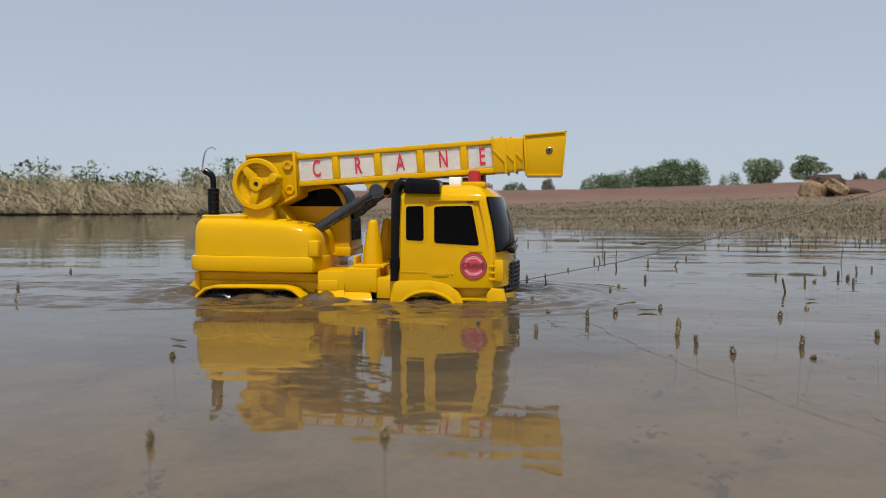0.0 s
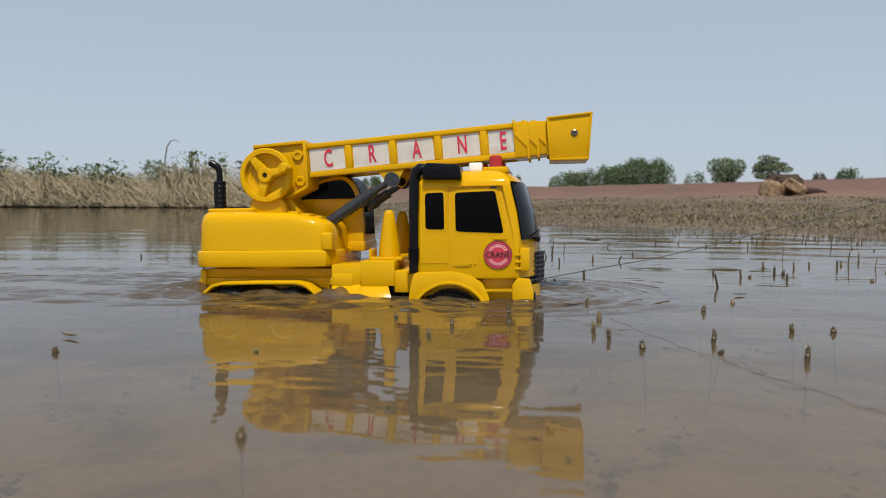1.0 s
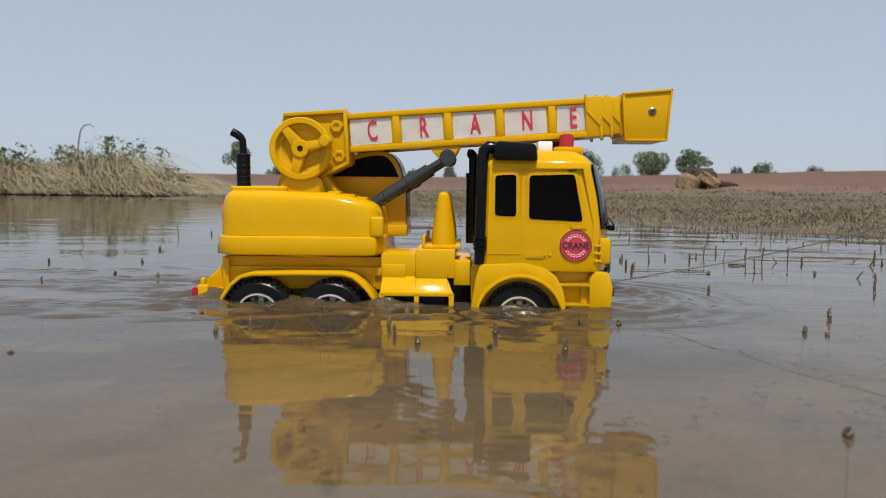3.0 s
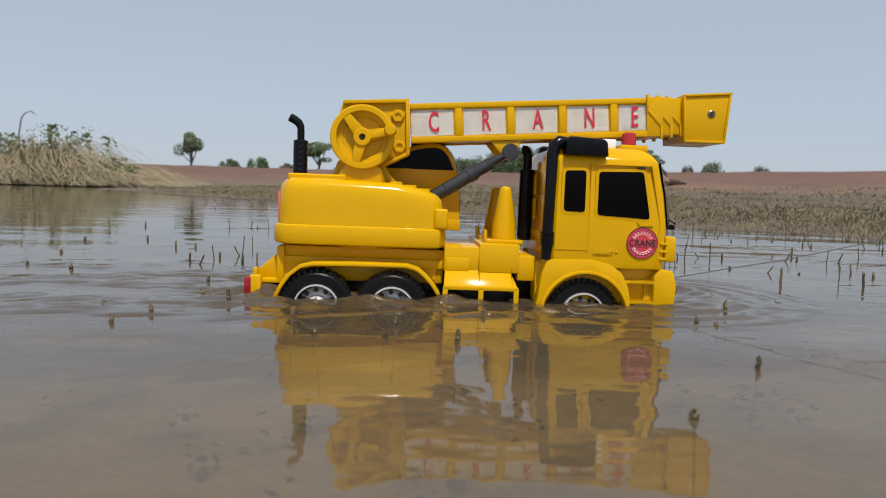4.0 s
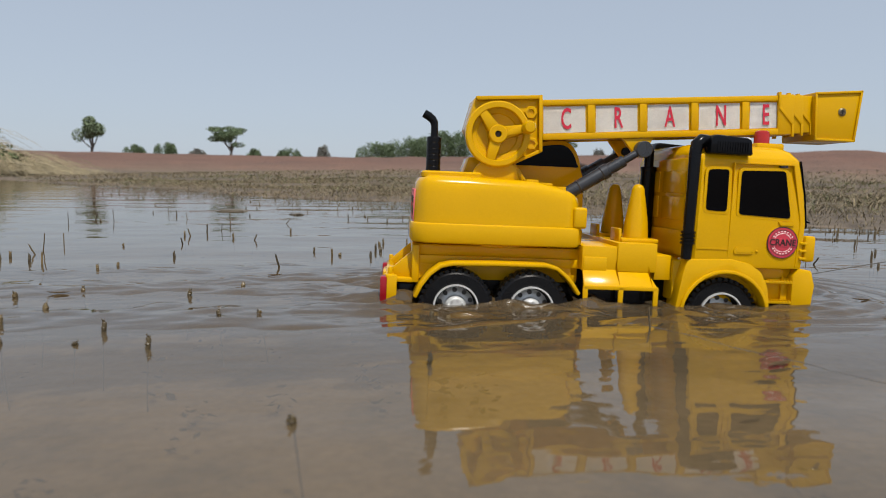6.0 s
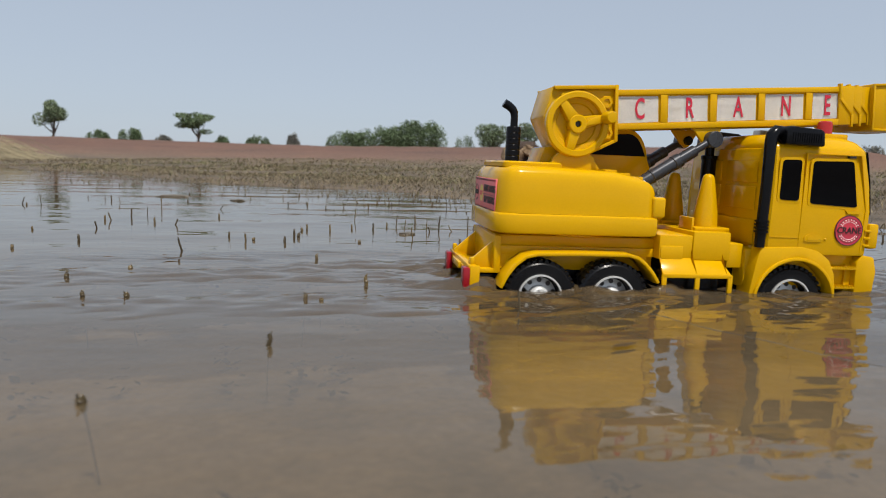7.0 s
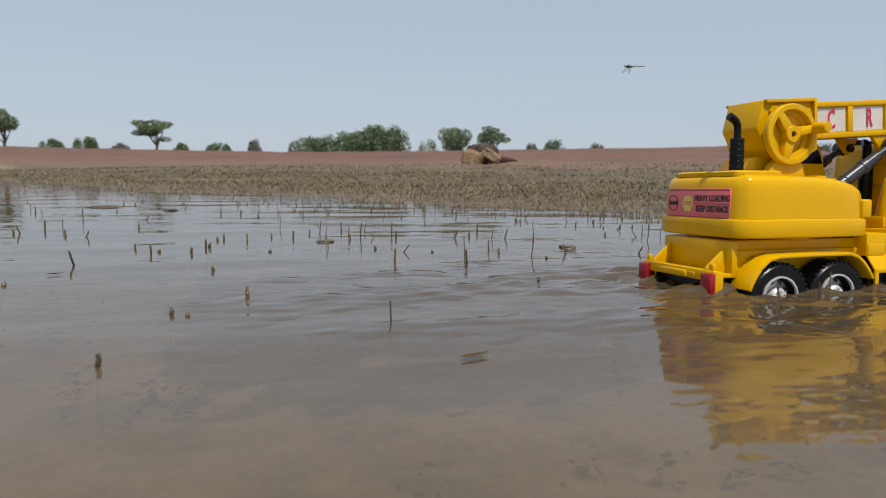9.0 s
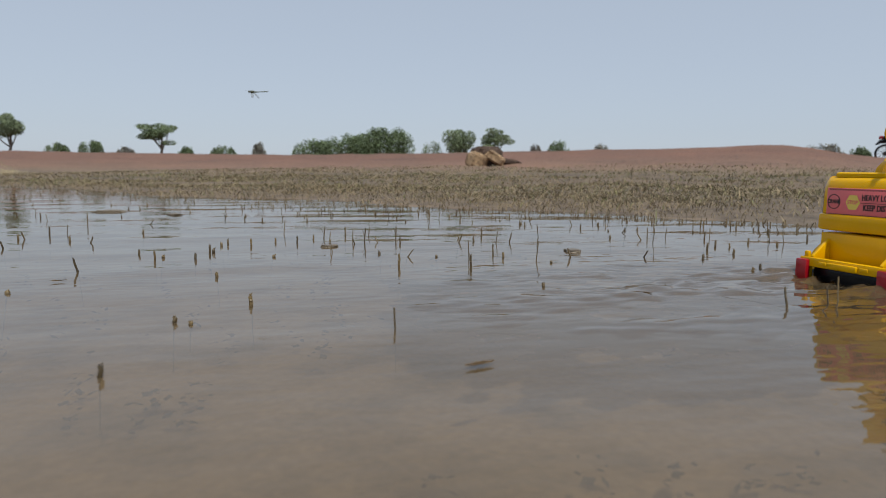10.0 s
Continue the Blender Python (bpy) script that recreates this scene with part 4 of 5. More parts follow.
def build_wheel(truck, x, s):
    """Tyre with side lugs, and a silver rim with black plugs for round holes; its own centre is the axle."""
    hub = new("wheel")
    hub.parent = truck
    w = 0.0105
    tyre = lathe([(0.0172, s * w * 0.86), (0.0188, s * w), (0.0255, s * w), (0.0278, s * w * 0.8), (0.0284, s * w * 0.3), (0.0284, -s * w * 0.3), (0.0278, -s * w * 0.8), (0.0255, -s * w), (0.0172, -s * w), (0.0172, s * w * 0.86)], (0, 0, 0), "Y", 56)
    for k in range(36):
        a = 2 * math.pi * k / 36
        one = bmesh.new()
        bmesh.ops.create_cube(one, size=1, matrix=Matrix.Rotation(-a, 4, "Y") @ Matrix.LocRotScale((0.0278, s * w * 0.66, 0), None, (0.0026, w * 0.50, 0.0030)))
        tyre = join(tyre, one)
        one = bmesh.new()
        bmesh.ops.create_cube(one, size=1, matrix=Matrix.Rotation(-a - 0.087, 4, "Y") @ Matrix.LocRotScale((0.0278, -s * w * 0.40, 0), None, (0.0024, w * 0.8, 0.0028)))
        tyre = join(tyre, one)
    part("tyre", tyre, RUBBER, hub, "wet black rubber tyre with tread lugs")
    rim = part("rim", lathe([(0.0, -s * w * 0.30), (0.0176, -s * w * 0.30), (0.0178, s * w * 0.86), (0.0177, s * w * 1.08), (0.0164, s * w * 1.08), (0.0160, s * w * 0.16), (0.0152, s * w * 0.20), (0.0098, s * w * 0.38), (0.0088, s * w * 0.42), (0.0078, s * w * 0.80), (0.0062, s * w * 0.94), (0.0, s * w * 0.98)], (0, 0, 0), "Y", 48), SILVER, hub, "silver plastic wheel rim")
    # black plugs on the dish stand for the shade inside its holes
    for k in range(10):
        a = 2 * math.pi * k / 10
        p = Vector((0.0125 * math.cos(a), s * w * 0.29, 0.0125 * math.sin(a)))
        part("rim_hole", rod(p - Vector((0, s * 0.001, 0)), p + Vector((0, s * 0.0008, 0)), 0.0019, 12, None, 0.0001), INK, rim)
    # dark lining puts the shade behind the rim's edge into colour
    part("rim_well", lathe([(0.0163, s * w * 0.84), (0.0160, s * w * 0.84), (0.0157, s * w * 0.30), (0.0148, s * w * 0.27), (0.0148, s * w * 0.10), (0.0163, s * w * 0.10), (0.0163, s * w * 0.84)], (0, 0, 0), "Y", 40), RUBBER, rim, "dark ring coloured in for the shade behind the rim's edge")
    for k in range(8):
        a = 2 * math.pi * k / 8
        p = Vector((0.0056 * math.cos(a), s * w * 0.92, 0.0056 * math.sin(a)))
        part("wheel_nut", rod(p, p + Vector((0, s * 0.0012, 0)), 0.0010, 6, None, 0.0002), SILVER, rim)
    return hub


def build_truck():
    truck = tagged(new("toy_crane_truck"), "wet yellow plastic toy crane truck wading in muddy water", "toy truck")
    build_chassis(truck)
    build_housing(truck)
    build_exhaust(truck)
    build_operator_cab(truck)
    build_boom(truck)
    build_cab(truck)
    wheels = [(build_wheel(truck, x, s), x, s * 0.0530) for x in WHEEL_X for s in (-1, 1)]
    return truck, wheels


truck, wheels = build_truck()


def build_string():
    """Thin tow string from the nose, up and away to one side."""
    pts = []
    for k in range(25):
        f = k / 24 * 4.0
        pts.append((0.2000 + 0.300 * f, -0.010 - 0.080 * f, 0.0110 + 0.088 * f - 0.006 * math.sin(min(f, 1) * math.pi) + 0.0006 * math.sin(k * 2.1)))
    return tagged(finish("tow_string", tube(pts, 0.00045, 5), STRING), "thin dark tow string tied to the truck's nose", "string")


tow_string = build_string()


# ---- the flooded field ----
WATER_Z = -0.0025
POND = [(-16, 3), (-10, 8.6), (-7, 10.9), (-4.6, 11.2), (-3.9, 8.2), (-1.8, 5.0), (-0.58, 3.6), (0.0, 2.30), (0.5, 1.90), (0.80, 1.48), (1.0, 1.20), (1.24, 0.92), (1.40, 0.60), (1.60, 0.30), (2.2, -0.3), (2.8, -1.5), (2.0, -3.5), (-2.0, -5.0), (-9.0, -4.0), (-16, 0)]


def shore_distance(px, py):
    """Metres from the waterline: positive on land."""
    px, py = np.asarray(px, float), np.asarray(py, float)
    best = np.full(px.shape, 1e9)
    inside = np.zeros(px.shape, bool)
    for (ax, ay), (bx, by) in zip(POND, POND[1:] + POND[:1]):
        dx, dy = bx - ax, by - ay
        f = np.clip(((px - ax) * dx + (py - ay) * dy) / (dx * dx + dy * dy), 0, 1)
        best = np.minimum(best, np.hypot(px - ax - f * dx, py - ay - f * dy))
        cross = (ay > py) != (by > py)
        with np.errstate(divide="ignore", invalid="ignore"):
            hit = px < (bx - ax) * (py - ay) / (by - ay if by != ay else 1e-12) + ax
        inside ^= cross & hit
    return np.where(inside, -best, best)


def land_height(px, py):
    d = shore_distance(px, py)
    z = np.interp(d, (-0.9, -0.25, 0.0, 0.3, 1.0, 3.0, 5.0, 8.0, 14.0, 22.0, 27.0, 60.0, 4000.0), (-0.039, -0.036, -0.0035, 0.008, 0.024, 0.075, 0.14, 0.26, 0.56, 0.98, 1.08, 1.08, 1.08))
    px, py = np.asarray(px, float), np.asarray(py, float)
    rise = np.clip((px - 2.0) / 10.0, 0, 1)
    z = z * (1 + 0.13 * rise * np.clip((d - 5.0) / 12.0, 0, 1))
    side = np.degrees(np.arctan2(px - 0.5, py + 0.8))
    z = z * (1 - 0.60 * np.clip((side - 41) / 9, 0, 1) * np.clip((d - 2.0) / 6.0, 0, 1) * (side < 150))
    z = z - 0.017 * np.clip((0.30 - px) / 0.45, 0, 1) * np.clip(-d / 0.6, 0, 1)
    bumps = np.sin(px * 3.1 + 1.3 * np.sin(py * 2.3)) * np.sin(py * 2.7 + 0.7 * np.sin(px * 1.9))
    fine = np.sin(px * 11 + 2 * np.sin(py * 7)) * np.sin(py * 13 + 1.7 * np.sin(px * 9))
    return z + np.clip(d + 0.25, 0, 3) * 0.012 * bumps + np.clip(d + 0.15, 0, 1) * 0.008 * fine


def build_ground():
    rings, spokes = 190, 220
    radii = np.concatenate(([0.0], 0.10 * 1.0585 ** np.arange(rings)))
    ang = np.linspace(0, 2 * math.pi, spokes, endpoint=False)
    rr, aa = np.meshgrid(radii[1:], ang, indexing="ij")
    xs, ys = np.append(0.5, 0.5 + (rr * np.cos(aa)).ravel()), np.append(0.2, 0.2 + (rr * np.sin(aa)).ravel())
    zs = land_height(xs, ys)
    faces = [(0, 1 + k, 1 + (k + 1) % spokes) for k in range(spokes)]
    for i in range(rings - 1):
        a, b = 1 + i * spokes, 1 + (i + 1) * spokes
        faces += [(a + k, b + k, b + (k + 1) % spokes, a + (k + 1) % spokes) for k in range(spokes)]
    me = bpy.data.meshes.new("ground")
    me.from_pydata(np.column_stack((xs, ys, zs)).tolist(), [], faces)
    me.polygons.foreach_set("use_smooth", [True] * len(me.polygons))
    me.materials.append(GROUND)
    return tagged(new("ground", me), "red earth field sloping up from a muddy pool", "ground", kind="structure")


build_ground()


def build_water():
    bm = bmesh.new()
    bmesh.ops.create_grid(bm, x_segments=8, y_segments=8, size=19, matrix=Matrix.Translation((-4, 3, 0)))
    ob = finish("water", bm, WATER)
    ob.location.z = WATER_Z
    return tagged(ob, "shallow silty brown flood water with ripples", "water", kind="structure")


build_water()


def build_wake():
    """Stirred water that travels with the truck: bow rings, side wash and a trail of chop."""
    step = 0.0034
    xs, ys = np.arange(-0.62, 0.42, step), np.arange(-0.36, 0.36, step)
    gx, gy = np.meshgrid(xs, ys, indexing="ij")
    # distance from the hull rectangle
    hx, hy = np.maximum(np.maximum(-0.13 - gx, gx - 0.185), 0), np.maximum(np.abs(gy) - 0.058, 0)
    hull = np.hypot(hx, hy)
    rng = np.random.default_rng(4)
    chop, long_chop = np.zeros_like(gx), np.zeros_like(gx)
    for n in range(70):
        a, k = math.pi / 2 + rng.normal(0, 0.55), rng.uniform(90, 520)
        chop += np.sin((gx * math.cos(a) * 0.75 + gy * math.sin(a)) * k + rng.uniform(0, 6.28)) / (k / 160) ** 0.9
        if n < 24:
            a, k = math.pi / 2 + rng.normal(0, 0.45), rng.uniform(35, 130)
            long_chop += np.sin((gx * math.cos(a) * 0.75 + gy * math.sin(a)) * k + rng.uniform(0, 6.28)) / (k / 80)
    chop /= 7
    long_chop /= 5
    bow = np.hypot(gx - 0.165, gy * 1.1)
    rings = np.sin(bow * 250) * np.exp(-((bow - 0.10) / 0.055) ** 2) * (gx > 0.06)
    swell = np.exp(-((bow - 0.085) / 0.020) ** 2) * (gx > 0.10)
    wash = np.exp(-hull / 0.030)
    trail = np.exp(-np.maximum(-gx - 0.1, 0) / 0.35) * np.exp(-(gy / (0.10 + 0.22 * np.clip(-gx, 0, 1))) ** 2) * (1 / (1 + np.exp((gx - 0.05) * 60)))
    vee = np.sin((np.abs(gy) * 0.9 + gx * 0.42) * 170) * np.exp(-((np.abs(gy) - 0.09 - np.clip(0.12 - gx, 0, 1) * 0.30) / 0.045) ** 2) * (gx < 0.14)
    arcs = np.sin((gx + 2.2 * gy * gy + 0.012 * np.sin(gy * 31)) * 120 + 1.5 * np.sin(gx * 17)) * trail * (gx < -0.12)
    h = 0.0016 * wash * (gx < 0.02) + chop * (0.0042 * wash + 0.0011 * trail) + long_chop * (0.0012 * np.exp(-hull / 0.09) + 0.0016 * trail) + 0.0009 * arcs + 0.0014 * wash * (np.sin(gx * 42 + 1.0) ** 2 - 0.6) + 0.0011 * rings + 0.0014 * swell + 0.0010 * vee
    edge = np.minimum.reduce([gx - xs[0], xs[-1] - gx, gy - ys[0], ys[-1] - gy])
    fade = np.clip(edge / 0.09, 0, 1)
    fade = fade * fade * (3 - 2 * fade)
    body = np.clip(np.maximum.reduce([wash * 3, trail * 1.6, np.exp(-((bow - 0.09) / 0.085) ** 2) * (gx > 0)]), 0, 1)
    z = h * fade + 0.0002 - 0.0036 * (1 - np.clip(fade * body * 2.2, 0, 1))
    n, m = gx.shape
    faces = [(i * m + j, (i + 1) * m + j, (i + 1) * m + j + 1, i * m + j + 1) for i in range(n - 1) for j in range(m - 1)]
    low = z.ravel()
    faces = [f for f in faces if max(low[i] for i in f) > -0.0007]
    me = bpy.data.meshes.new("wake")
    me.from_pydata(np.column_stack((gx.ravel(), gy.ravel(), z.ravel())).tolist(), [], faces)
    me.polygons.foreach_set("use_smooth", [True] * len(me.polygons))
    me.materials.append(WAKE)
    return tagged(new("wake", me), "stirred muddy wake around the moving truck", "wake", kind="stuff")


wake = build_wake()


def build_ripple_line():
    """Dark tube drawn on the water for a ripple front's line, from beside the nose towards the bank behind the eye."""
    pts = []
    for k in range(40):
        f = k / 39
        pts.append((0.145 + 0.028 * f + 0.082 * f * f + 0.0016 * math.sin(k * 0.9) + 0.0008 * math.sin(k * 2.3), -0.25 - 0.30 * f + 0.02 * math.sin(f * 3.1), 0.0))
    return tagged(finish("floating_thread", tube(pts, [0.0002 + 0.00008 * math.sin(k * 1.7) for k in range(40)], 5), STRING), "thin dark line drawn in for a ripple front on the water", "thread")


floating_thread = build_ripple_line()


# ---- cut stalks standing in the water ----
def stalk_mesh(name, height, r, lean, fork, seed):
    rnd = random.Random(seed)
    bm = None
    depth = -0.055
    top = Vector((lean * height, rnd.uniform(-0.2, 0.2) * lean * height, height))
    pts = [Vector((-lean * 0.02, 0, depth)), Vector((-lean * 0.003, 0, -0.006)), Vector((0, 0, 0)), top * 0.55 + Vector((rnd.uniform(-1, 1), rnd.uniform(-1, 1), 0)) * r * 0.5, top * 0.9, top]
    bm = tube(pts, [r * 0.15, r * 0.3, r * 1.1, r, r * 1.08, r * 0.8], 8)
    bm = tube([top * 0.42 - Vector((0, 0, r * 0.6)), top * 0.42, top * 0.42 + Vector((0, 0, r * 0.6))], [r * 0.9, r * 1.3, r * 0.9], 8, bm)
    for _ in range(3):
        a = rnd.uniform(0, 6.28)
        d = Vector((math.cos(a), math.sin(a), rnd.uniform(0.6, 1.6)))
        bm = tube([top * 0.95 + d * r * 0.3, top + d * r * rnd.uniform(0.8, 1.6)], [r * 0.4, r * 0.08], 5, bm)
    if fork:
        p = top * 0.35
        d = Vector((rnd.choice((-1, 1)) * 0.7, 0.2, 1)) * height * 0.6
        bm = tube([p, p + d * 0.5, p + d], [r * 0.55, r * 0.45, r * 0.2], 6, bm)
    bmesh.ops.recalc_face_normals(bm, faces=bm.faces)
    me = bpy.data.meshes.new(name)
    bm.to_mesh(me)
    bm.free()
    me.polygons.foreach_set("use_smooth", [True] * len(me.polygons))
    me.set_sharp_from_angle(angle=radians(40))
    me.materials.append(STALK)
    return me


STALK_KINDS = ((0.006, 0.0014, 0.1, 0), (0.010, 0.0010, 0.35, 0), (0.0105, 0.0012, 0.05, 0), (0.0035, 0.0016, 0.2, 1), (0.017, 0.0008, 0.15, 1), (0.012, 0.0009, 0.5, 0), (0.022, 0.0006, 0.1, 0), (0.0025, 0.0017, 0.5, 1))
STALK_HEIGHTS = [kind[0] for kind in STALK_KINDS]
STALKS = [stalk_mesh("stalk", h, r, l, f, i) for i, (h, r, l, f) in enumerate(STALK_KINDS)]


def stalk(x, y, kind, size=1.0, turn=None, rnd=random):
    ob = new("stalk", STALKS[kind])
    ob.matrix_basis = Matrix.LocRotScale((x, y, -0.0025), Euler((0, 0, rnd.uniform(0, 6.28) if turn is None else turn)), (1, 1, size))
    return tagged(ob, "cut brown plant stalk standing in the water", "stalk", "cut stalks in the water")


# x, y, height in millimetres of the stalks that stand out, by distance
CLOSE_STALKS = [
    (-0.026, -0.58, 5.2), (0.058, -0.558, 2.9), (0.398, -0.528, 2.5), (0.464, -0.45, 5.9), (-0.101, -0.439, 2.2), (0.009, -0.422, 1.4), (0.312, -0.401, 6.2),
    (0.27, -0.389, 1.5), (0.228, -0.383, 3.2), (0.623, -0.379, 13.3), (0.967, -0.373, 13.7), (0.935, -0.366, 12.4), (0.985, -0.364, 19.9), (0.098, -0.359, 3.7),
    (0.212, -0.358, 6), (0.275, -0.356, 6), (0.494, -0.337, 2), (0.483, -0.329, 3.7),
]
NEAR_STALKS = [
    (0.205, -0.329, 5.2), (0.11, -0.325, 4.3), (0.337, -0.314, 4.2), (0.364, -0.312, 2.5), (0.065, -0.295, 2.3), (0.214, -0.283, 3.5), (0.148, -0.275, 7.3),
    (0.531, -0.272, 6.3), (0.782, -0.246, 3.5), (-0.382, -0.241, 8.3), (0.118, -0.236, 2), (0.173, -0.231, 3.4), (0.301, -0.231, 3.5), (1.034, -0.204, 4.5),
    (0.213, -0.204, 3), (1.048, -0.199, 6.6), (0.337, -0.185, 2.2), (0.102, -0.171, 3.5),
]
ROUND_STALKS = [
    (-0.461, -0.147, 5.2), (-0.145, -0.145, 3.5), (0.496, -0.124, 4), (0.757, -0.104, 12.3), (-0.054, -0.098, 3.5), (1.054, -0.092, 4.4), (0.857, -0.09, 2),
    (0.682, -0.079, 12.4), (-0.109, -0.076, 3.3), (0.182, -0.072, 4.3), (0.85, -0.062, 22), (0.992, -0.062, 8), (0.359, -0.061, 12.9), (1.123, -0.058, 5.5),
    (0.902, -0.045, 9.9), (0.193, -0.044, 3.2), (0.054, -0.039, 10), (0.775, -0.036, 21.5),
]
BESIDE_STALKS = [
    (0.114, -0.029, 11.9), (0.821, -0.028, 4.8), (0.741, -0.013, 2.1), (0.707, -0.006, 8.2), (1.123, -0.004, 7.4), (0.091, -0.003, 6.9), (0.031, -0.001, 7.7),
    (0.822, 0.014, 10.1), (1.174, 0.016, 5.2), (0.052, 0.022, 15.7), (1.259, 0.023, 3.7), (0.55, 0.025, 2.1), (0.678, 0.029, 2.8), (0.461, 0.031, 4.9),
    (-0.244, 0.032, 4.7), (0.232, 0.037, 5.1), (1.168, 0.04, 6.1), (1.287, 0.042, 14.1),
]
BEYOND_STALKS = [
    (0.053, 0.042, 5.1), (-0.544, 0.042, 3.6), (0.424, 0.044, 2.2), (0.415, 0.046, 7.2), (-0.14, 0.054, 3.2), (0.072, 0.06, 11.1), (0.623, 0.065, 15.4),
    (1.245, 0.067, 5.6), (0.392, 0.079, 6), (0.477, 0.087, 3.7), (1.372, 0.089, 7.1), (1.304, 0.092, 17.7), (1.1, 0.094, 22), (0.067, 0.096, 21.6),
    (0.472, 0.101, 6.8), (0.868, 0.137, 16.7), (1.106, 0.137, 9.2), (0.814, 0.147, 12.4),
]
MIDDLE_STALKS = [
    (0.893, 0.149, 12.7), (0.143, 0.154, 4), (0.663, 0.158, 8.1), (-0.039, 0.158, 7.6), (0.73, 0.162, 8.2), (-0.014, 0.164, 5.1), (0.843, 0.167, 6),
    (0.698, 0.168, 8.2), (0.482, 0.169, 3.3), (0.521, 0.169, 8.2), (0.679, 0.172, 22), (1.072, 0.172, 4.6), (1.172, 0.174, 14.6), (1.259, 0.179, 13.2),
    (1.142, 0.179, 14.4), (0.629, 0.181, 15.7), (0.06, 0.181, 15.1), (0.211, 0.184, 8.7),
]
FARTHER_STALKS = [
    (0.584, 0.189, 9.2), (-0.421, 0.189, 4.9), (0.489, 0.191, 5.8), (0.664, 0.191, 18.5), (0.554, 0.203, 5.9), (0.731, 0.205, 19.8), (0.965, 0.211, 18.4),
    (0.61, 0.236, 6.1), (-0.199, 0.238, 3.8), (0.301, 0.242, 8.1), (0.88, 0.246, 12), (0.627, 0.252, 17.7), (0.267, 0.273, 6.5), (0.7, 0.278, 14.6),
    (0.666, 0.305, 12.1), (0.197, 0.311, 10.8), (0.188, 0.313, 5.9), (0.569, 0.343, 22),
]
FAR_STALKS = [
    (0.209, 0.385, 12.4), (0.345, 0.393, 5.1), (0.23, 0.402, 14.6), (-0.355, 0.521, 18.5), (-0.296, 0.545, 22), (0.22, 0.574, 22), (0.326, 0.586, 8.2),
    (-0.252, 0.604, 7.5), (0.884, 0.631, 22), (-0.017, 0.657, 21.1), (0.109, 0.73, 13.3), (0.813, 0.74, 22), (0.688, 0.822, 10.9), (0.063, 0.847, 10.1),
    (0.02, 0.958, 13.8), (0.354, 1.01, 9.1), (0.517, 1.292, 21),
]


def sized_stalk(x, y, mm, rnd):
    """A stub, a cut stalk or a thin blade, by its height."""
    kind = rnd.choice((0, 3, 7) if mm < 4 else (0, 0, 2) if mm < 8 else (1, 2, 5, 2) if mm < 13 else (4, 6, 6))
    return stalk(x, y, kind, mm / 1000 / STALK_HEIGHTS[kind], None, rnd)


placing = random.Random(5)
for x, y, mm in itertools.chain(CLOSE_STALKS, NEAR_STALKS, ROUND_STALKS, BESIDE_STALKS, BEYOND_STALKS, MIDDLE_STALKS, FARTHER_STALKS, FAR_STALKS):
    sized_stalk(x, y, mm, placing)


def clear_of_truck(x, y):
    """The towed path stays free, except for bent stalks it has passed over."""
    return not (-0.30 < x < 1.50 and abs(y + 0.145 + 0.135 * x) < 0.085)


def scatter_stalks(count, seed, y0, y1, reach):
    """Places of more stalks, denser towards the bank."""
    rnd = random.Random(seed)
    spots = []
    while len(spots) < count:
        x, y = rnd.uniform(-1.0, 1.75), rnd.uniform(y0, y1)
        d = float(shore_distance(x, y))
        if d < 0.03 and clear_of_truck(x, y) and rnd.random() < math.exp(d / reach):
            spots.append((x, y, rnd.choice((0, 0, 1, 2, 2, 5, 6, 4)), rnd.uniform(0.4, 1.0), rnd.uniform(0, 6.28)))
    return spots


for x, y, kind, size, turn in scatter_stalks(150, 11, 0.14, 1.3, 0.30):
    stalk(x, y, kind, size, turn)


def far_stalks():
    """The crowd of stalks along the far waterline."""
    bm = bmesh.new()
    for x, y, kind, size, turn in scatter_stalks(420, 12, 0.35, 3.4, 0.22):
        k = len(bm.verts)
        bm.from_mesh(STALKS[kind])
        bm.verts.ensure_lookup_table()
        bmesh.ops.transform(bm, matrix=Matrix.LocRotScale((x, y, -0.0025), Euler((0, 0, turn)), (1, 1, size)), verts=bm.verts[k:])
    return tagged(finish("far_stalks", bm, STALK), "crowd of cut stalks along the far waterline", "stalk", kind="stuff")


far_stalks()


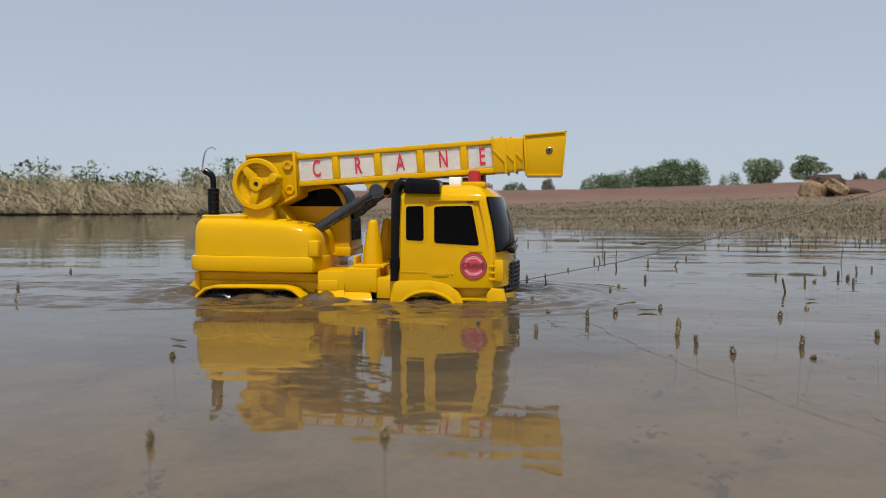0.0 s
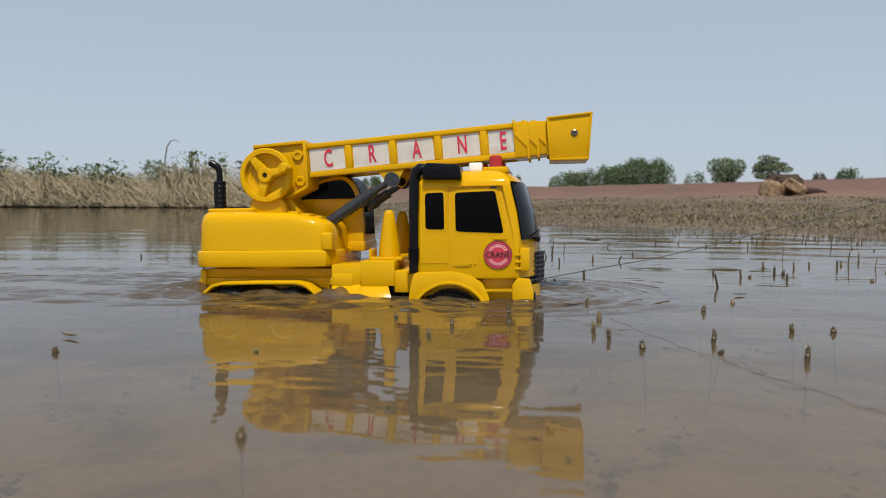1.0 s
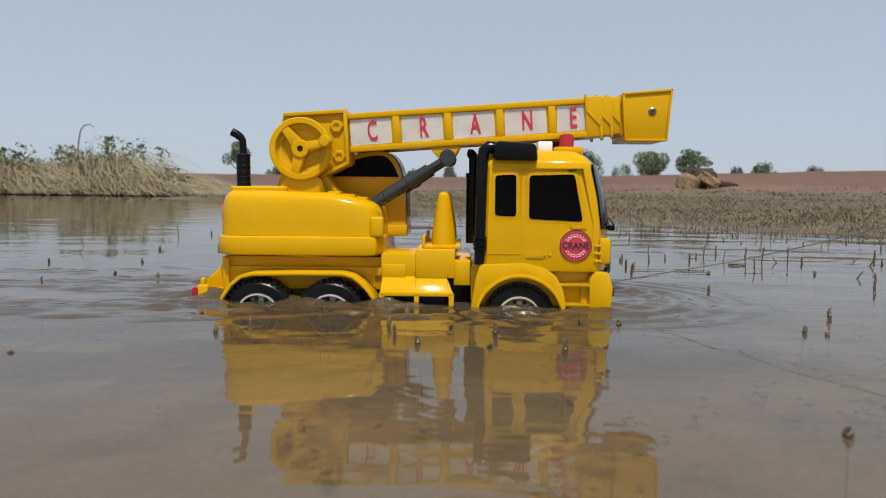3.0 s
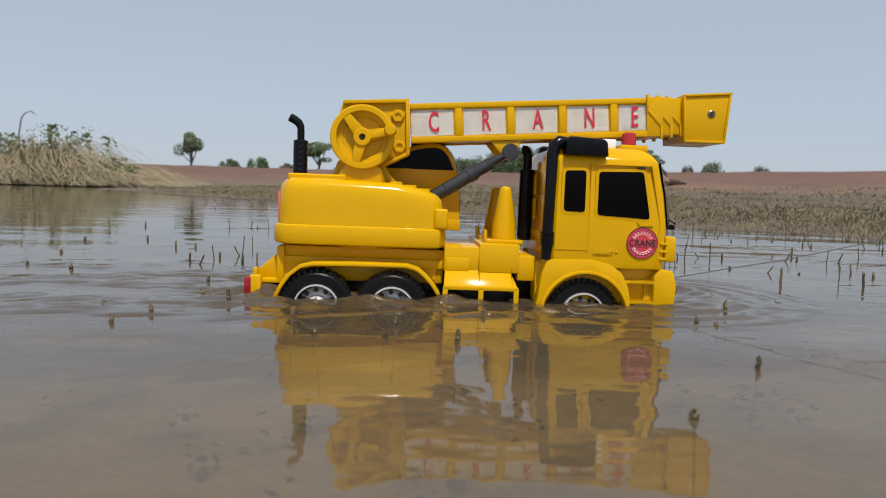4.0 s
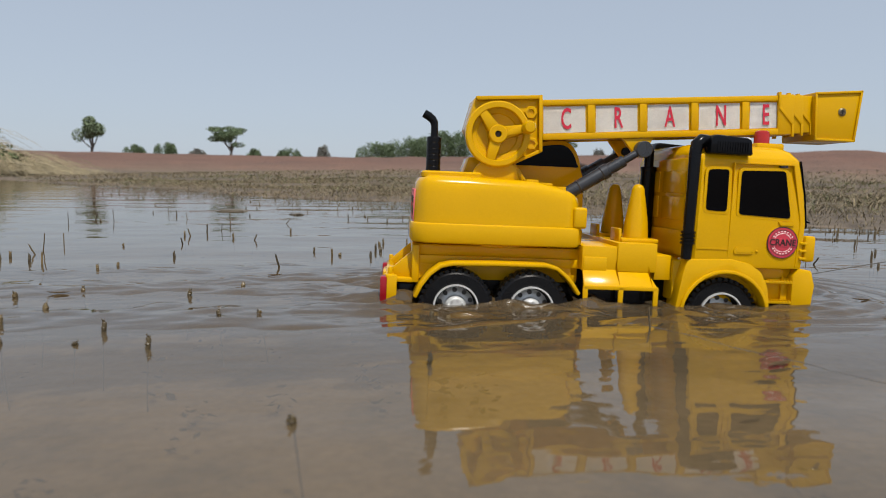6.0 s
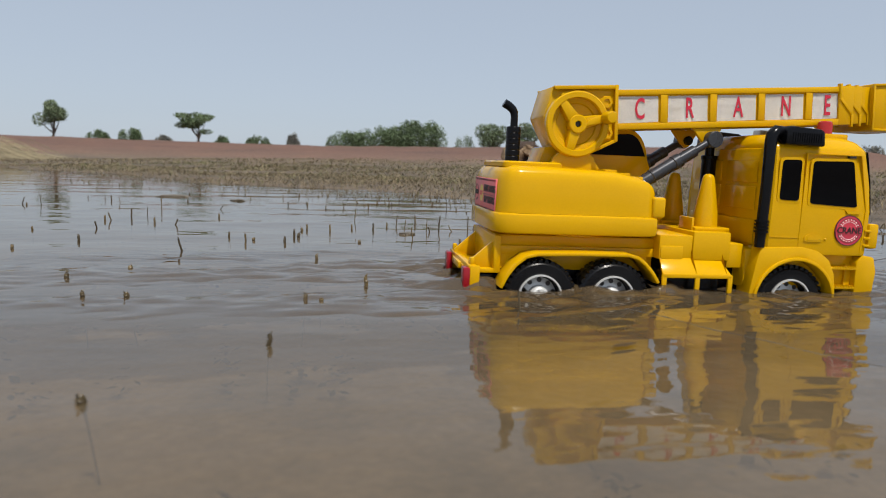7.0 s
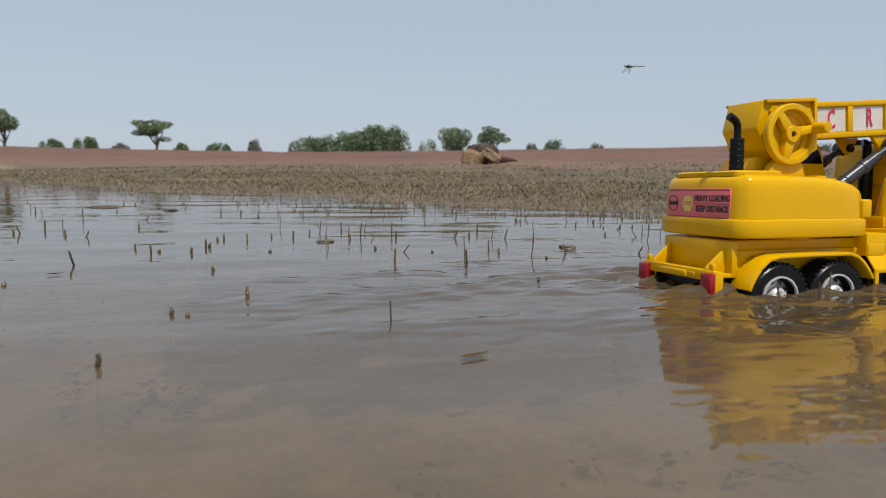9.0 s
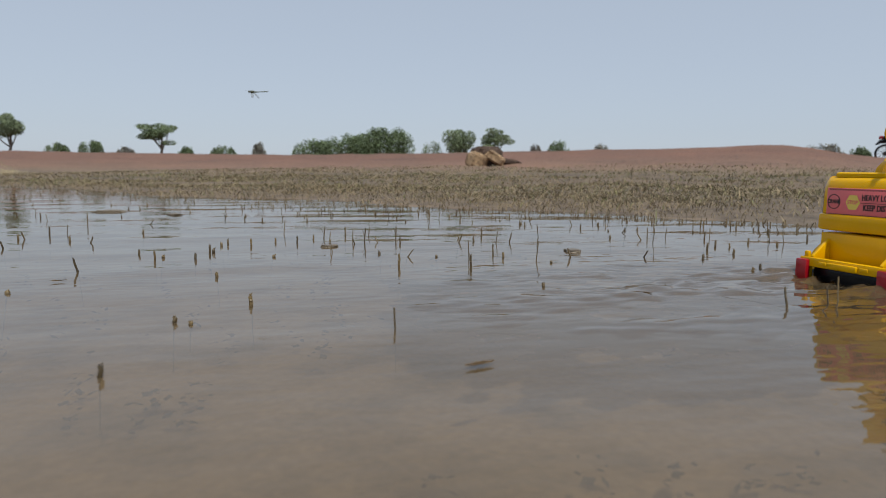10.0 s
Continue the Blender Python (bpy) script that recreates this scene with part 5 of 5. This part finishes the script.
# ---- stubble on the bank ----
def blades(name, count, seed, d0, d1, h0, h1, width, material, label, box_, bias=1.0, tilt=0.85, start=0.6):
    rng = np.random.default_rng(seed)
    x = rng.uniform(box_[0], box_[1], count * 4)
    y = rng.uniform(box_[2], box_[3], count * 4)
    d = shore_distance(x, y)
    patchy = 0.55 + 0.45 * np.sin(x * 2.1 + 1.1 * np.sin(y * 1.7)) * np.sin(y * 2.6 + np.sin(x * 1.3))
    keep = (d > d0) & (d < d1) & (rng.uniform(0, 1, len(x)) < patchy * np.clip((d - d0) / start, 0.03, 1) ** 1.2 * np.clip((d1 - d) / (0.4 * (d1 - d0)), 0, 1) ** bias)
    x, y = x[keep][:count], y[keep][:count]
    n = len(x)
    z = np.maximum(land_height(x, y), -0.008) - 0.004
    a = rng.uniform(0, 2 * math.pi, n)
    h = rng.uniform(h0, h1, n)
    w = width * rng.uniform(0.6, 1.4, n) * (1 + np.hypot(x - 0.5, y + 0.7) * 0.22)
    lean = rng.normal(0, tilt, (n, 2)) * h[:, None]
    ca, sa = np.cos(a) * w, np.sin(a) * w
    base = np.column_stack((x, y, z))
    mid = base + np.column_stack((lean[:, 0] * 0.35, lean[:, 1] * 0.35, h * 0.6))
    tip = base + np.column_stack((lean, h))
    side = np.column_stack((ca, sa, np.zeros(n)))
    verts = np.stack((base - side, base + side, mid + side * 0.8, mid - side * 0.8, tip), 1).reshape(-1, 3)
    k = np.arange(n) * 5
    faces = np.column_stack((k, k + 1, k + 2, k + 3)).tolist() + np.column_stack((k + 3, k + 2, k + 4)).tolist()
    me = bpy.data.meshes.new(name)
    me.from_pydata(verts.tolist(), [], faces)
    me.materials.append(material)
    return tagged(new(name, me), label, "grass", kind="stuff")


blades("dry_stubble", 70000, 1, -0.06, 3.2, 0.006, 0.024, 0.0008, STRAW, "dry brown rice stubble on the wet bank", (-3.5, 5.0, -0.6, 6.0))
blades("dry_stubble", 40000, 2, 0.2, 7.5, 0.012, 0.034, 0.0014, STRAW, "dry brown stubble further up the field", (-9.0, 9.0, -1.0, 14.0))
blades("shore_stubble", 42000, 7, -0.09, 0.95, 0.006, 0.024, 0.0008, STRAW, "broken wet stubble along the waterline", (-2.0, 2.6, -0.8, 4.0), 0.5, 0.8, 0.22)
blades("green_stubble", 14000, 3, 0.0, 5.0, 0.008, 0.028, 0.0010, STRAW_GREEN, "greenish new growth among the stubble", (-3.0, 5.0, -0.6, 7.0))


# ---- dark litter lying on the mud under the water ----
def build_litter():
    rng = np.random.default_rng(9)
    verts, faces = [], []
    made = 0
    while made < 280:
        x, y = rng.uniform(-0.5, 1.3), rng.uniform(-0.72, 0.3)
        z = float(land_height(x, y))
        if float(shore_distance(x, y)) > -0.1:
            continue
        made += 1
        for _ in range(rng.integers(4, 18)):
            a, s = rng.uniform(0, 6.28), rng.uniform(0.0010, 0.0042)
            c = np.array((x + rng.normal(0, 0.0045), y + rng.normal(0, 0.0055), z + 0.002 + rng.uniform(0, 0.016)))
            u = np.array((math.cos(a), math.sin(a), rng.uniform(-0.2, 0.5))) * s
            v = np.array((-math.sin(a), math.cos(a), rng.uniform(-0.3, 0.3))) * s * rng.uniform(0.3, 0.9)
            k = len(verts)
            verts += [c - u, c + v, c + u, c - v]
            faces.append((k, k + 1, k + 2, k + 3))
    me = bpy.data.meshes.new("sunken_litter")
    me.from_pydata([tuple(map(float, v)) for v in verts], [], faces)
    me.materials.append(LITTER)
    return tagged(new("sunken_litter", me), "dark rotting stalks and leaves on the mud bed", "litter", kind="stuff")


build_litter()


# ---- dead leaves afloat ----
def floating_leaf(x, y, length, turn, curl):
    bm = bmesh.new()
    rows = []
    for k in range(9):
        f = k / 8
        wide = length * 0.13 * math.sin(math.pi * min(f * 0.92 + 0.05, 1)) + 0.0002
        z = 0.0012 + curl * length * (f - 0.5) ** 2
        rows.append([bm.verts.new(((f - 0.5) * length, wide * s, z + abs(s) * wide * 0.35)) for s in (-1, 0, 1)])
    for a, b in zip(rows, rows[1:]):
        for i in range(2):
            bm.faces.new((a[i], a[i + 1], b[i + 1], b[i]))
    bmesh.ops.solidify(bm, geom=bm.faces[:], thickness=0.0004)
    ob = finish("floating_leaf", bm, DEAD_LEAF)
    ob.matrix_basis = pose(x, y, WATER_Z, 0, 0, turn)
    return tagged(ob, "brown dead leaf floating on the water", "leaf", "floating leaves")


for x, y, length, turn, curl in ((0.65, -0.475, 0.019, 20, 0.2), (0.36, -0.13, 0.014, 10, 0.3), (0.85, -0.30, 0.016, -30, 0.4), (0.20, -0.22, 0.018, 5, 0.3), (-0.12, -0.40, 0.014, -15, 0.4)):
    floating_leaf(x, y, length, turn, curl)


# ---- far things: bearings are degrees left of +y from the middle of the camera's path ----
EYE = Vector((0.38, -0.79, 0.09))


def at_bearing(bearing, distance, elevation):
    a = radians(bearing)
    return EYE + Vector((-math.sin(a) * distance, math.cos(a) * distance, math.tan(radians(elevation)) * distance))


def leaf_cloud(rng, lobes, count, size, flat=1.0):
    """Many small leaf clumps, denser towards each lobe's skin."""
    verts, faces = [], []
    for _ in range(count):
        c, r = lobes[rng.integers(len(lobes))]
        d = rng.normal(0, 1, 3)
        d /= np.linalg.norm(d)
        p = np.array(c) + d * np.array(r) * rng.uniform(0.45, 1.05) ** 0.6
        u = rng.normal(0, 1, 3)
        u /= np.linalg.norm(u)
        v = np.cross(u, rng.normal(0, 1, 3))
        v /= np.linalg.norm(v) + 1e-9
        s = size * rng.uniform(0.5, 1.4)
        k = len(verts)
        verts += [p - u * s, p + v * s * 0.5, p + u * s, p - v * s * 0.5]
        faces.append((k, k + 1, k + 2, k + 3))
    return verts, faces


def foliage(name, verts, faces, material, parent, label=""):
    me = bpy.data.meshes.new(name)
    me.from_pydata([tuple(map(float, v)) for v in verts], [], faces)
    me.materials.append(material)
    ob = new(name, me)
    ob.parent = parent
    if label:
        ob["label"] = label
    return ob


def build_tree(bearing, low, high, wide, seed, style, label, distance=95.0, material=LEAF, count=2800, ground=0.6):
    """low, high: elevations in degrees of the crown's foot and top; wide: its width in degrees."""
    rng = np.random.default_rng(seed)
    foot = at_bearing(bearing, distance, 0)
    foot.z = 1.06
    ground = math.degrees(math.atan2(1.06 - EYE.z, distance))
    tree = tagged(new("tree" if style != "bush" else "bush"), label, "tree" if style != "bush" else "bush", "trees on the skyline")
    tree.matrix_basis = Matrix.Translation(foot)
    top = distance * (math.tan(radians(high)) - math.tan(radians(ground)))
    base = distance * (math.tan(radians(low)) - math.tan(radians(ground)))
    half = distance * math.tan(radians(wide)) / 2
    lobes = []
    if style == "umbrella":
        for k in range(12):
            a, q = rng.uniform(0, 6.28), rng.uniform(0.1, 1.0)
            lobes.append(((half * q * math.cos(a) * 0.8, half * q * math.sin(a) * 0.8, base + (top - base) * rng.uniform(0.45, 0.9) - q * 0.2), (half * 0.38, half * 0.38, (top - base) * 0.10)))
        for k in range(6):
            lobes.append(((rng.normal(0, half * 0.42), rng.normal(0, half * 0.3), base + (top - base) * rng.uniform(0.05, 0.5)), (half * 0.34, half * 0.34, (top - base) * 0.10)))
    elif style == "round":
        for k in range(13):
            a, q = rng.uniform(0, 6.28), rng.uniform(0.0, 0.75)
            lobes.append(((half * q * math.cos(a), half * q * math.sin(a), base + (top - base) * rng.uniform(0.25, 0.8)), (half * 0.42, half * 0.42, (top - base) * 0.24)))
    else:
        for k in range(14):
            q = rng.uniform(-0.85, 0.85)
            hh = math.sqrt(max(0.05, 1 - q ** 4)) * rng.uniform(0.90, 1.0)
            a = radians(bearing)
            lobes.append(((half * q * math.cos(a), half * q * math.sin(a), top * hh * 0.55), (half * 0.32, half * 0.32, top * hh * 0.48)))
    verts, faces = leaf_cloud(rng, lobes, int(count * 1.7), 0.10 + 0.008 * half)
    if style != "bush":
        bm = tube([(0, 0, -1.0), (0.05, 0, base * 0.5), (0.25, 0.1, base), (0.1, 0.1, base + (top - base) * 0.5)], [0.20, 0.16, 0.13, 0.05], 10)
        for c, r in lobes[:7]:
            b = Vector((0.2, 0.1, base * 0.8))
            bm = tube([b, b.lerp(Vector(c), 0.55) + Vector((0, 0, -0.2)), Vector(c)], [0.09, 0.06, 0.02], 7, bm)
        part("trunk", bm, BARK, tree)
    foliage("crown", verts, faces, material, tree)
    return tree


build_tree(17.9, 1.95, 4.05, 2.2, 1, "round", "lone tree with a loose green crown", material=LEAF_PALE)
build_tree(7.95, 2.0, 4.00, 3.2, 2, "umbrella", "flat-topped thorn tree on the skyline", count=2800)
build_tree(-9.6, 1.2, 3.9, 5.2, 3, "bush", "dense dark green tree clump", count=8000)
build_tree(-6.6, 1.2, 3.25, 4.6, 4, "bush", "dense dark green tree clump", count=5600)
build_tree(-4.1, 1.2, 2.85, 3.8, 5, "bush", "dense dark green tree clump", count=4200)
build_tree(-13.6, 1.2, 2.90, 1.6, 6, "bush", "pale low tree beside the clump", material=LEAF_PALE, count=900)
build_tree(-15.85, 1.35, 3.85, 2.9, 7, "round", "round pale green tree", material=LEAF_PALE, count=4200)
build_tree(-19.0, 1.75, 4.00, 2.9, 8, "umbrella", "spreading pale green tree", material=LEAF_PALE, count=3200)
for b, top, wide, mat in ((14.95, 1.95, 1.4, LEAF), (12.7, 2.15, 1.6, LEAF), (10.4, 1.75, 1.1, LEAF_GREY), (3.3, 1.95, 1.7, LEAF), (0.55, 2.25, 0.9, LEAF_GREY), (-24.05, 2.65, 1.6, LEAF), (-22.2, 2.3, 0.9, LEAF_GREY), (-43.6, 2.3, 2.2, LEAF_GREY), (-45.8, 1.95, 1.3, LEAF), (6.1, 1.85, 1.0, LEAF), (-27.5, 2.35, 1.2, LEAF_GREY)):
    build_tree(b, 1.0, top + 0.22, wide * 1.15, int(50 + b), "bush", "low dark scrub bush on the skyline" if mat is LEAF else "grey leafless scrub on the skyline", material=mat, count=2200)


# ---- bank of dry weeds by the far water ----
def build_weeds(x, y, seed, half, high):
    rng = np.random.default_rng(seed)
    z0 = float(land_height(x, y))
    clump = tagged(new("weed_clump"), "tangled dry straw-coloured weeds with green tops by the water", "weeds", "weeds along the far bank")
    clump.matrix_basis = Matrix.Translation((x, y, z0))
    verts, faces = [], []
    for _ in range(2600):
        px, py = rng.uniform(-half, half), rng.normal(0, 0.40)
        h = high * rng.uniform(0.35, 1.08) * (1 - 0.30 * abs(px) / half) * (0.75 + 0.35 * math.sin(px * 5.3 + seed))
        a = rng.uniform(0, 2 * math.pi)
        reach = rng.uniform(0.2, 1.5)
        w = rng.uniform(0.0015, 0.0045)
        droop = rng.uniform(0.6, 2.8)
        z0_ = rng.uniform(0.0, 0.45) * h
        prev = None
        for k in range(9):
            f = k / 8
            q = (px + math.cos(a) * reach * f + 0.03 * math.sin(7 * f + a), py + math.sin(a) * reach * f * 0.6, z0_ + (h - z0_) * math.sin(min(f * 1.3, 1) * math.pi * 0.5) - h * droop * max(f - 0.4, 0) ** 1.7)
            q = (q[0], q[1], max(q[2], 0.0))
            i = len(verts)
            verts += [(q[0] - w, q[1], q[2]), (q[0] + w, q[1] + w, q[2] + w * 0.8)]
            if prev is not None:
                faces.append((prev, prev + 1, i + 1, i))
            prev = i
    foliage("dry_thicket", verts, faces, DRY_WEED, clump)
    verts, faces = [], []
    for _ in range(13):
        px, py, h = rng.uniform(-half, half), rng.normal(0, 0.25), high * rng.uniform(0.75, 1.28)
        lean = rng.normal(0, 0.12)
        for _ in range(40):
            f = rng.uniform(0.60, 1.0)
            c = np.array((px + lean * f + rng.normal(0, 0.07), py + rng.normal(0, 0.07), h * f))
            u, v = rng.normal(0, 0.024, 3), rng.normal(0, 0.014, 3)
            i = len(verts)
            verts += [c - u, c + v, c + u, c - v]
            faces.append((i, i + 1, i + 2, i + 3))
        i = len(verts)
        verts += [(px, py, 0.2), (px + 0.012, py, 0.2), (px + lean + 0.004, py, h), (px + lean, py, h)]
        faces.append((i, i + 1, i + 2, i + 3))
    tagged(foliage("green_leaves", verts, faces, WEED_LEAF, clump), kind="stuff")
    mound = lathe([(half * 1.15, -0.10), (half * 1.05, 0.06), (half * 0.8, high * 0.36), (half * 0.4, high * 0.50), (0.0, high * 0.52)], (0, 0.25, 0), "Z", 22)
    for v in mound.verts:
        v.co.y = 0.25 + (v.co.y - 0.25) * 0.5
        v.co += Vector((noise.noise(v.co * 3.1 + Vector((seed, 0, 0))), noise.noise(v.co * 2.7), noise.noise(v.co * 3.3))) * 0.10
    part("soil_mound", mound, DARK_SOIL, clump)


for k in range(9):
    f = k / 8
    build_weeds(-5.15 - 6.7 * f + 0.15 * math.sin(k * 2.2), 11.55 - 1.5 * f - 1.2 * f * f, 20 + k, 0.66, 0.74 + 0.12 * math.sin(k * 1.7) if k else 0.42)


# tall bent twig that stands over the weeds
def build_twig():
    p = at_bearing(29.6, 13.3, 0.9)
    pts = [p + Vector((0.02 * math.sin(k), 0, 0.10 * k)) for k in range(8)]
    e = pts[-1]
    pts += [e + Vector((0.02, 0, 0.10)), e + Vector((0.08, 0, 0.18)), e + Vector((0.17, 0, 0.21)), e + Vector((0.25, 0, 0.16))]
    return tagged(finish("twig", tube(pts, [0.012] * 8 + [0.010, 0.009, 0.008, 0.006], 6), BARK), "tall bare bent twig above the weeds", "twig")


build_twig()


# ---- broken clay blocks on the red slope ----
def chunk(name, centre, size, turn, seed, material, label, category):
    bm = bmesh.new()
    bmesh.ops.create_icosphere(bm, subdivisions=4, radius=1.0)
    off = Vector((seed * 3.7, 0, 0))
    for v in bm.verts:
        q = v.co.copy()
        cubed = Vector([math.copysign(abs(c) ** 0.35, c) for c in q])
        q = q.lerp(cubed, 0.75) * (1 + 0.20 * noise.noise(q * 1.6 + off) + 0.10 * noise.noise(q * 5 + off))
        v.co = Vector((q.x * size[0], q.y * size[1], q.z * size[2]))
    ob = finish(name, bm, material, smooth=28)
    ob.matrix_basis = Matrix.Translation(centre) @ Euler((radians(turn[0]), radians(turn[1]), radians(turn[2]))).to_matrix().to_4x4()
    return tagged(ob, label, category)


def on_land(x, y, up):
    return (x, y, float(land_height(x, y)) + up)


B = at_bearing(-18.8, 10.8, 1.0)
chunk("clay_block", on_land(B.x - 0.14, B.y, 0.10), (0.145, 0.13, 0.13), (8, 14, 20), 1, CLAY, "broken tan clay block on the slope", "clay block")
chunk("clay_block", on_land(B.x + 0.14, B.y - 0.05, 0.12), (0.15, 0.11, 0.075), (5, 32, -15), 2, CLAY, "tilted tan clay block on the slope", "clay block")
chunk("soil_mound", on_land(B.x + 0.06, B.y + 0.16, 0.13), (0.25, 0.17, 0.19), (0, 4, 8), 3, DARK_SOIL, "heap of dark crumbly soil", "soil mound")
chunk("soil_mound", on_land(B.x + 0.40, B.y + 0.15, 0.03), (0.22, 0.15, 0.06), (0, 6, -8), 4, DARK_SOIL, "low heap of dark crumbly soil", "soil mound")
for k, (x, y, s) in enumerate(((0.16, 1.05, 0.020), (0.625, 0.125, 0.006), (0.93, 0.01, 0.007), (0.33, 0.9, 0.010))):
    chunk("mud_clod", (x, y, -s * 0.25), (s * 1.9, s * 1.3, s * 0.36), (0, 0, 40 * k), 10 + k, MUD, "wet mud clod rising from the water", "mud clod")


# ---- motorcycle parked beyond the slope ----
def build_motorcycle():
    p = at_bearing(-48.95, 26.0, 1.40)
    p.z = float(land_height(p.x, p.y))
    bike = tagged(new("motorcycle"), "dark parked motorcycle with a red tail light", "motorcycle")
    bike.matrix_basis = Matrix.Translation(p) @ Matrix.Rotation(radians(-48), 4, "Z") @ Matrix.Rotation(radians(7), 4, "X")
    for x in (-0.62, 0.62):
        wheel = part("wheel", lathe([(0.235, -0.05), (0.28, -0.05), (0.30, -0.025), (0.30, 0.025), (0.28, 0.05), (0.235, 0.05), (0.235, -0.05)], (x, 0, 0.30), "Y", 36), RUBBER, bike, "black motorcycle tyre")
        part("hub", rod((x, -0.07, 0.30), (x, 0.07, 0.30), 0.07, 16), GREY, wheel)
        bm = None
        for k in range(12):
            a = 2 * math.pi * k / 12
            bm = tube([(x, 0, 0.30), (x + 0.24 * math.cos(a), 0, 0.30 + 0.24 * math.sin(a))], 0.008, 5, bm)
        part("spokes", bm, GREY, wheel)
    part("seat", prism([(-0.62, 0.80), (-0.55, 0.88), (-0.1, 0.80), (0.15, 0.78), (0.15, 0.70), (-0.45, 0.74)], -0.12, 0.12, 0.02), BLACK, bike)
    part("tank", prism([(0.10, 0.72), (0.15, 0.92), (0.35, 0.97), (0.50, 0.90), (0.48, 0.72)], -0.13, 0.13, 0.03), BLACK, bike)
    part("engine", box(-0.15, 0.25, -0.12, 0.12, 0.30, 0.66, 0.04), GREY, bike)
    part("frame", tube([(-0.62, 0.07, 0.30), (-0.15, 0.07, 0.45), (0.2, 0.0, 0.70), (0.45, 0.0, 0.85), (0.62, 0.0, 0.30)], 0.025, 8), BLACK, bike)
    part("rear_mudguard", tube([(-0.90, 0, 0.58), (-0.78, 0, 0.68), (-0.55, 0, 0.70), (-0.35, 0, 0.62)], [0.02, 0.06, 0.07, 0.05], 8), BLACK, bike)
    part("tail_light", box(-0.82, -0.70, -0.07, 0.07, 0.76, 0.86, 0.02), RED_LENS, bike, "red tail light")
    part("tail_fairing", prism([(-0.72, 0.76), (-0.70, 0.86), (-0.35, 0.86), (-0.35, 0.68)], -0.10, 0.10, 0.02), BLACK, bike)
    part("handlebar", tube([(0.30, -0.35, 1.02), (0.42, -0.18, 1.05), (0.42, 0.18, 1.05), (0.30, 0.35, 1.02)], 0.016, 8), GREY, bike)
    part("head_lamp", rod((0.50, 0, 0.92), (0.66, 0, 0.92), 0.09, 20), GREY, bike)
    part("shock_absorber", rod((-0.55, 0.11, 0.32), (-0.42, 0.11, 0.72), 0.03, 12), GREY, bike)


build_motorcycle()


# ---- dragonfly: flies nose first along its own x ----
def build_dragonfly():
    fly = tagged(new("dragonfly"), "small dark green dragonfly hovering over the water", "dragonfly")
    part("thorax", lathe([(0.0, -0.007), (0.0022, -0.005), (0.0034, 0.0), (0.0030, 0.004), (0.0, 0.006)], (0, 0, 0), "X", 12), FLY, fly)
    part("head", lathe([(0.0, -0.0022), (0.0026, -0.001), (0.0026, 0.001), (0.0, 0.0022)], (0.0075, 0, 0), "X", 12), FLY, fly)
    part("abdomen", tube([(-0.005, 0, 0), (-0.012, 0, 0.0008), (-0.030, 0, 0.0030), (-0.036, 0, 0.0036)], [0.0020, 0.0011, 0.0011, 0.0006], 8), FLY, fly)
    wings = []
    for s in (-1, 1):
        for x, sweep in ((0.002, 0.006), (-0.002, -0.005)):
            bm = bmesh.new()
            vs = [bm.verts.new((x + u, s * v, 0)) for u, v in ((0.0014, 0), (0.0020 + sweep * 0.5, 0.014), (0.0010 + sweep, 0.027), (-0.0030 + sweep, 0.028), (-0.0046 + sweep * 0.5, 0.014), (-0.0012, 0))]
            bm.faces.new(vs)
            bmesh.ops.solidify(bm, geom=bm.faces[:], thickness=0.0001)
            wings.append((part("wing", bm, WING, fly, "clear narrow wing", smooth=0), s))
    return fly, wings


dragonfly, wings = build_dragonfly()


# ---- what moves ----
def motions():
    rows = [(t, pose(x, y, z, rx, ry, rz)) for t, x, y, z, rx, ry, rz in TRUCK]
    walk(truck, rows)
    walk(tow_string, [(t, pose(x, y, 0, 0, 0, rz)) for t, x, y, z, rx, ry, rz in TRUCK])
    walk(wake, [(t, pose(x, y, WATER_Z, 0, 0, rz)) for t, x, y, z, rx, ry, rz in TRUCK])
    times = [row[0] for row in TRUCK]
    # the drawn ripple line drifts ahead at a steady pace
    walk(floating_thread, [(t, pose(0.075 * t, 0, WATER_Z, 0, 0, 0)) for t in (0.0, 5.0, 10.0)])
    along = np.concatenate(([0], np.cumsum([math.hypot(b[1] - a[1], b[2] - a[2]) for a, b in zip(TRUCK, TRUCK[1:])])))
    steps = [k * 0.2 for k in range(51)]
    for hub, x, y in wheels:
        walk(hub, [(t, pose(x, y, WHEEL_Z, 0, math.degrees(float(np.interp(t, times, along)) / WHEEL_R), 0)) for t in steps])
    # straight crossing flight, from beyond the view on one side
    seen = [(8.5, (1.759, 0.4645, 0.354)), (9.0, (1.331, 0.5756, 0.332)), (9.5, (0.867, 0.6952, 0.299)), (10.0, (0.516, 0.784, 0.2756))]
    v = (Vector(seen[1][1]) - Vector(seen[0][1])) / 0.5
    heading = math.degrees(math.atan2(v.y, v.x))
    early = [(t, tuple(Vector(seen[0][1]) + v * (t - 8.5))) for t in (0.0, 4.0, 8.0)]
    path = [(t, pose(*p, 12, -4, heading)) for t, p in early + seen]
    walk(dragonfly, path)
    for wing, s in wings:
        walk(wing, [(k * 0.1, pose(0, 0, 0, s * (35 if k % 2 else -12), 0, 0)) for k in range(101)])


motions()
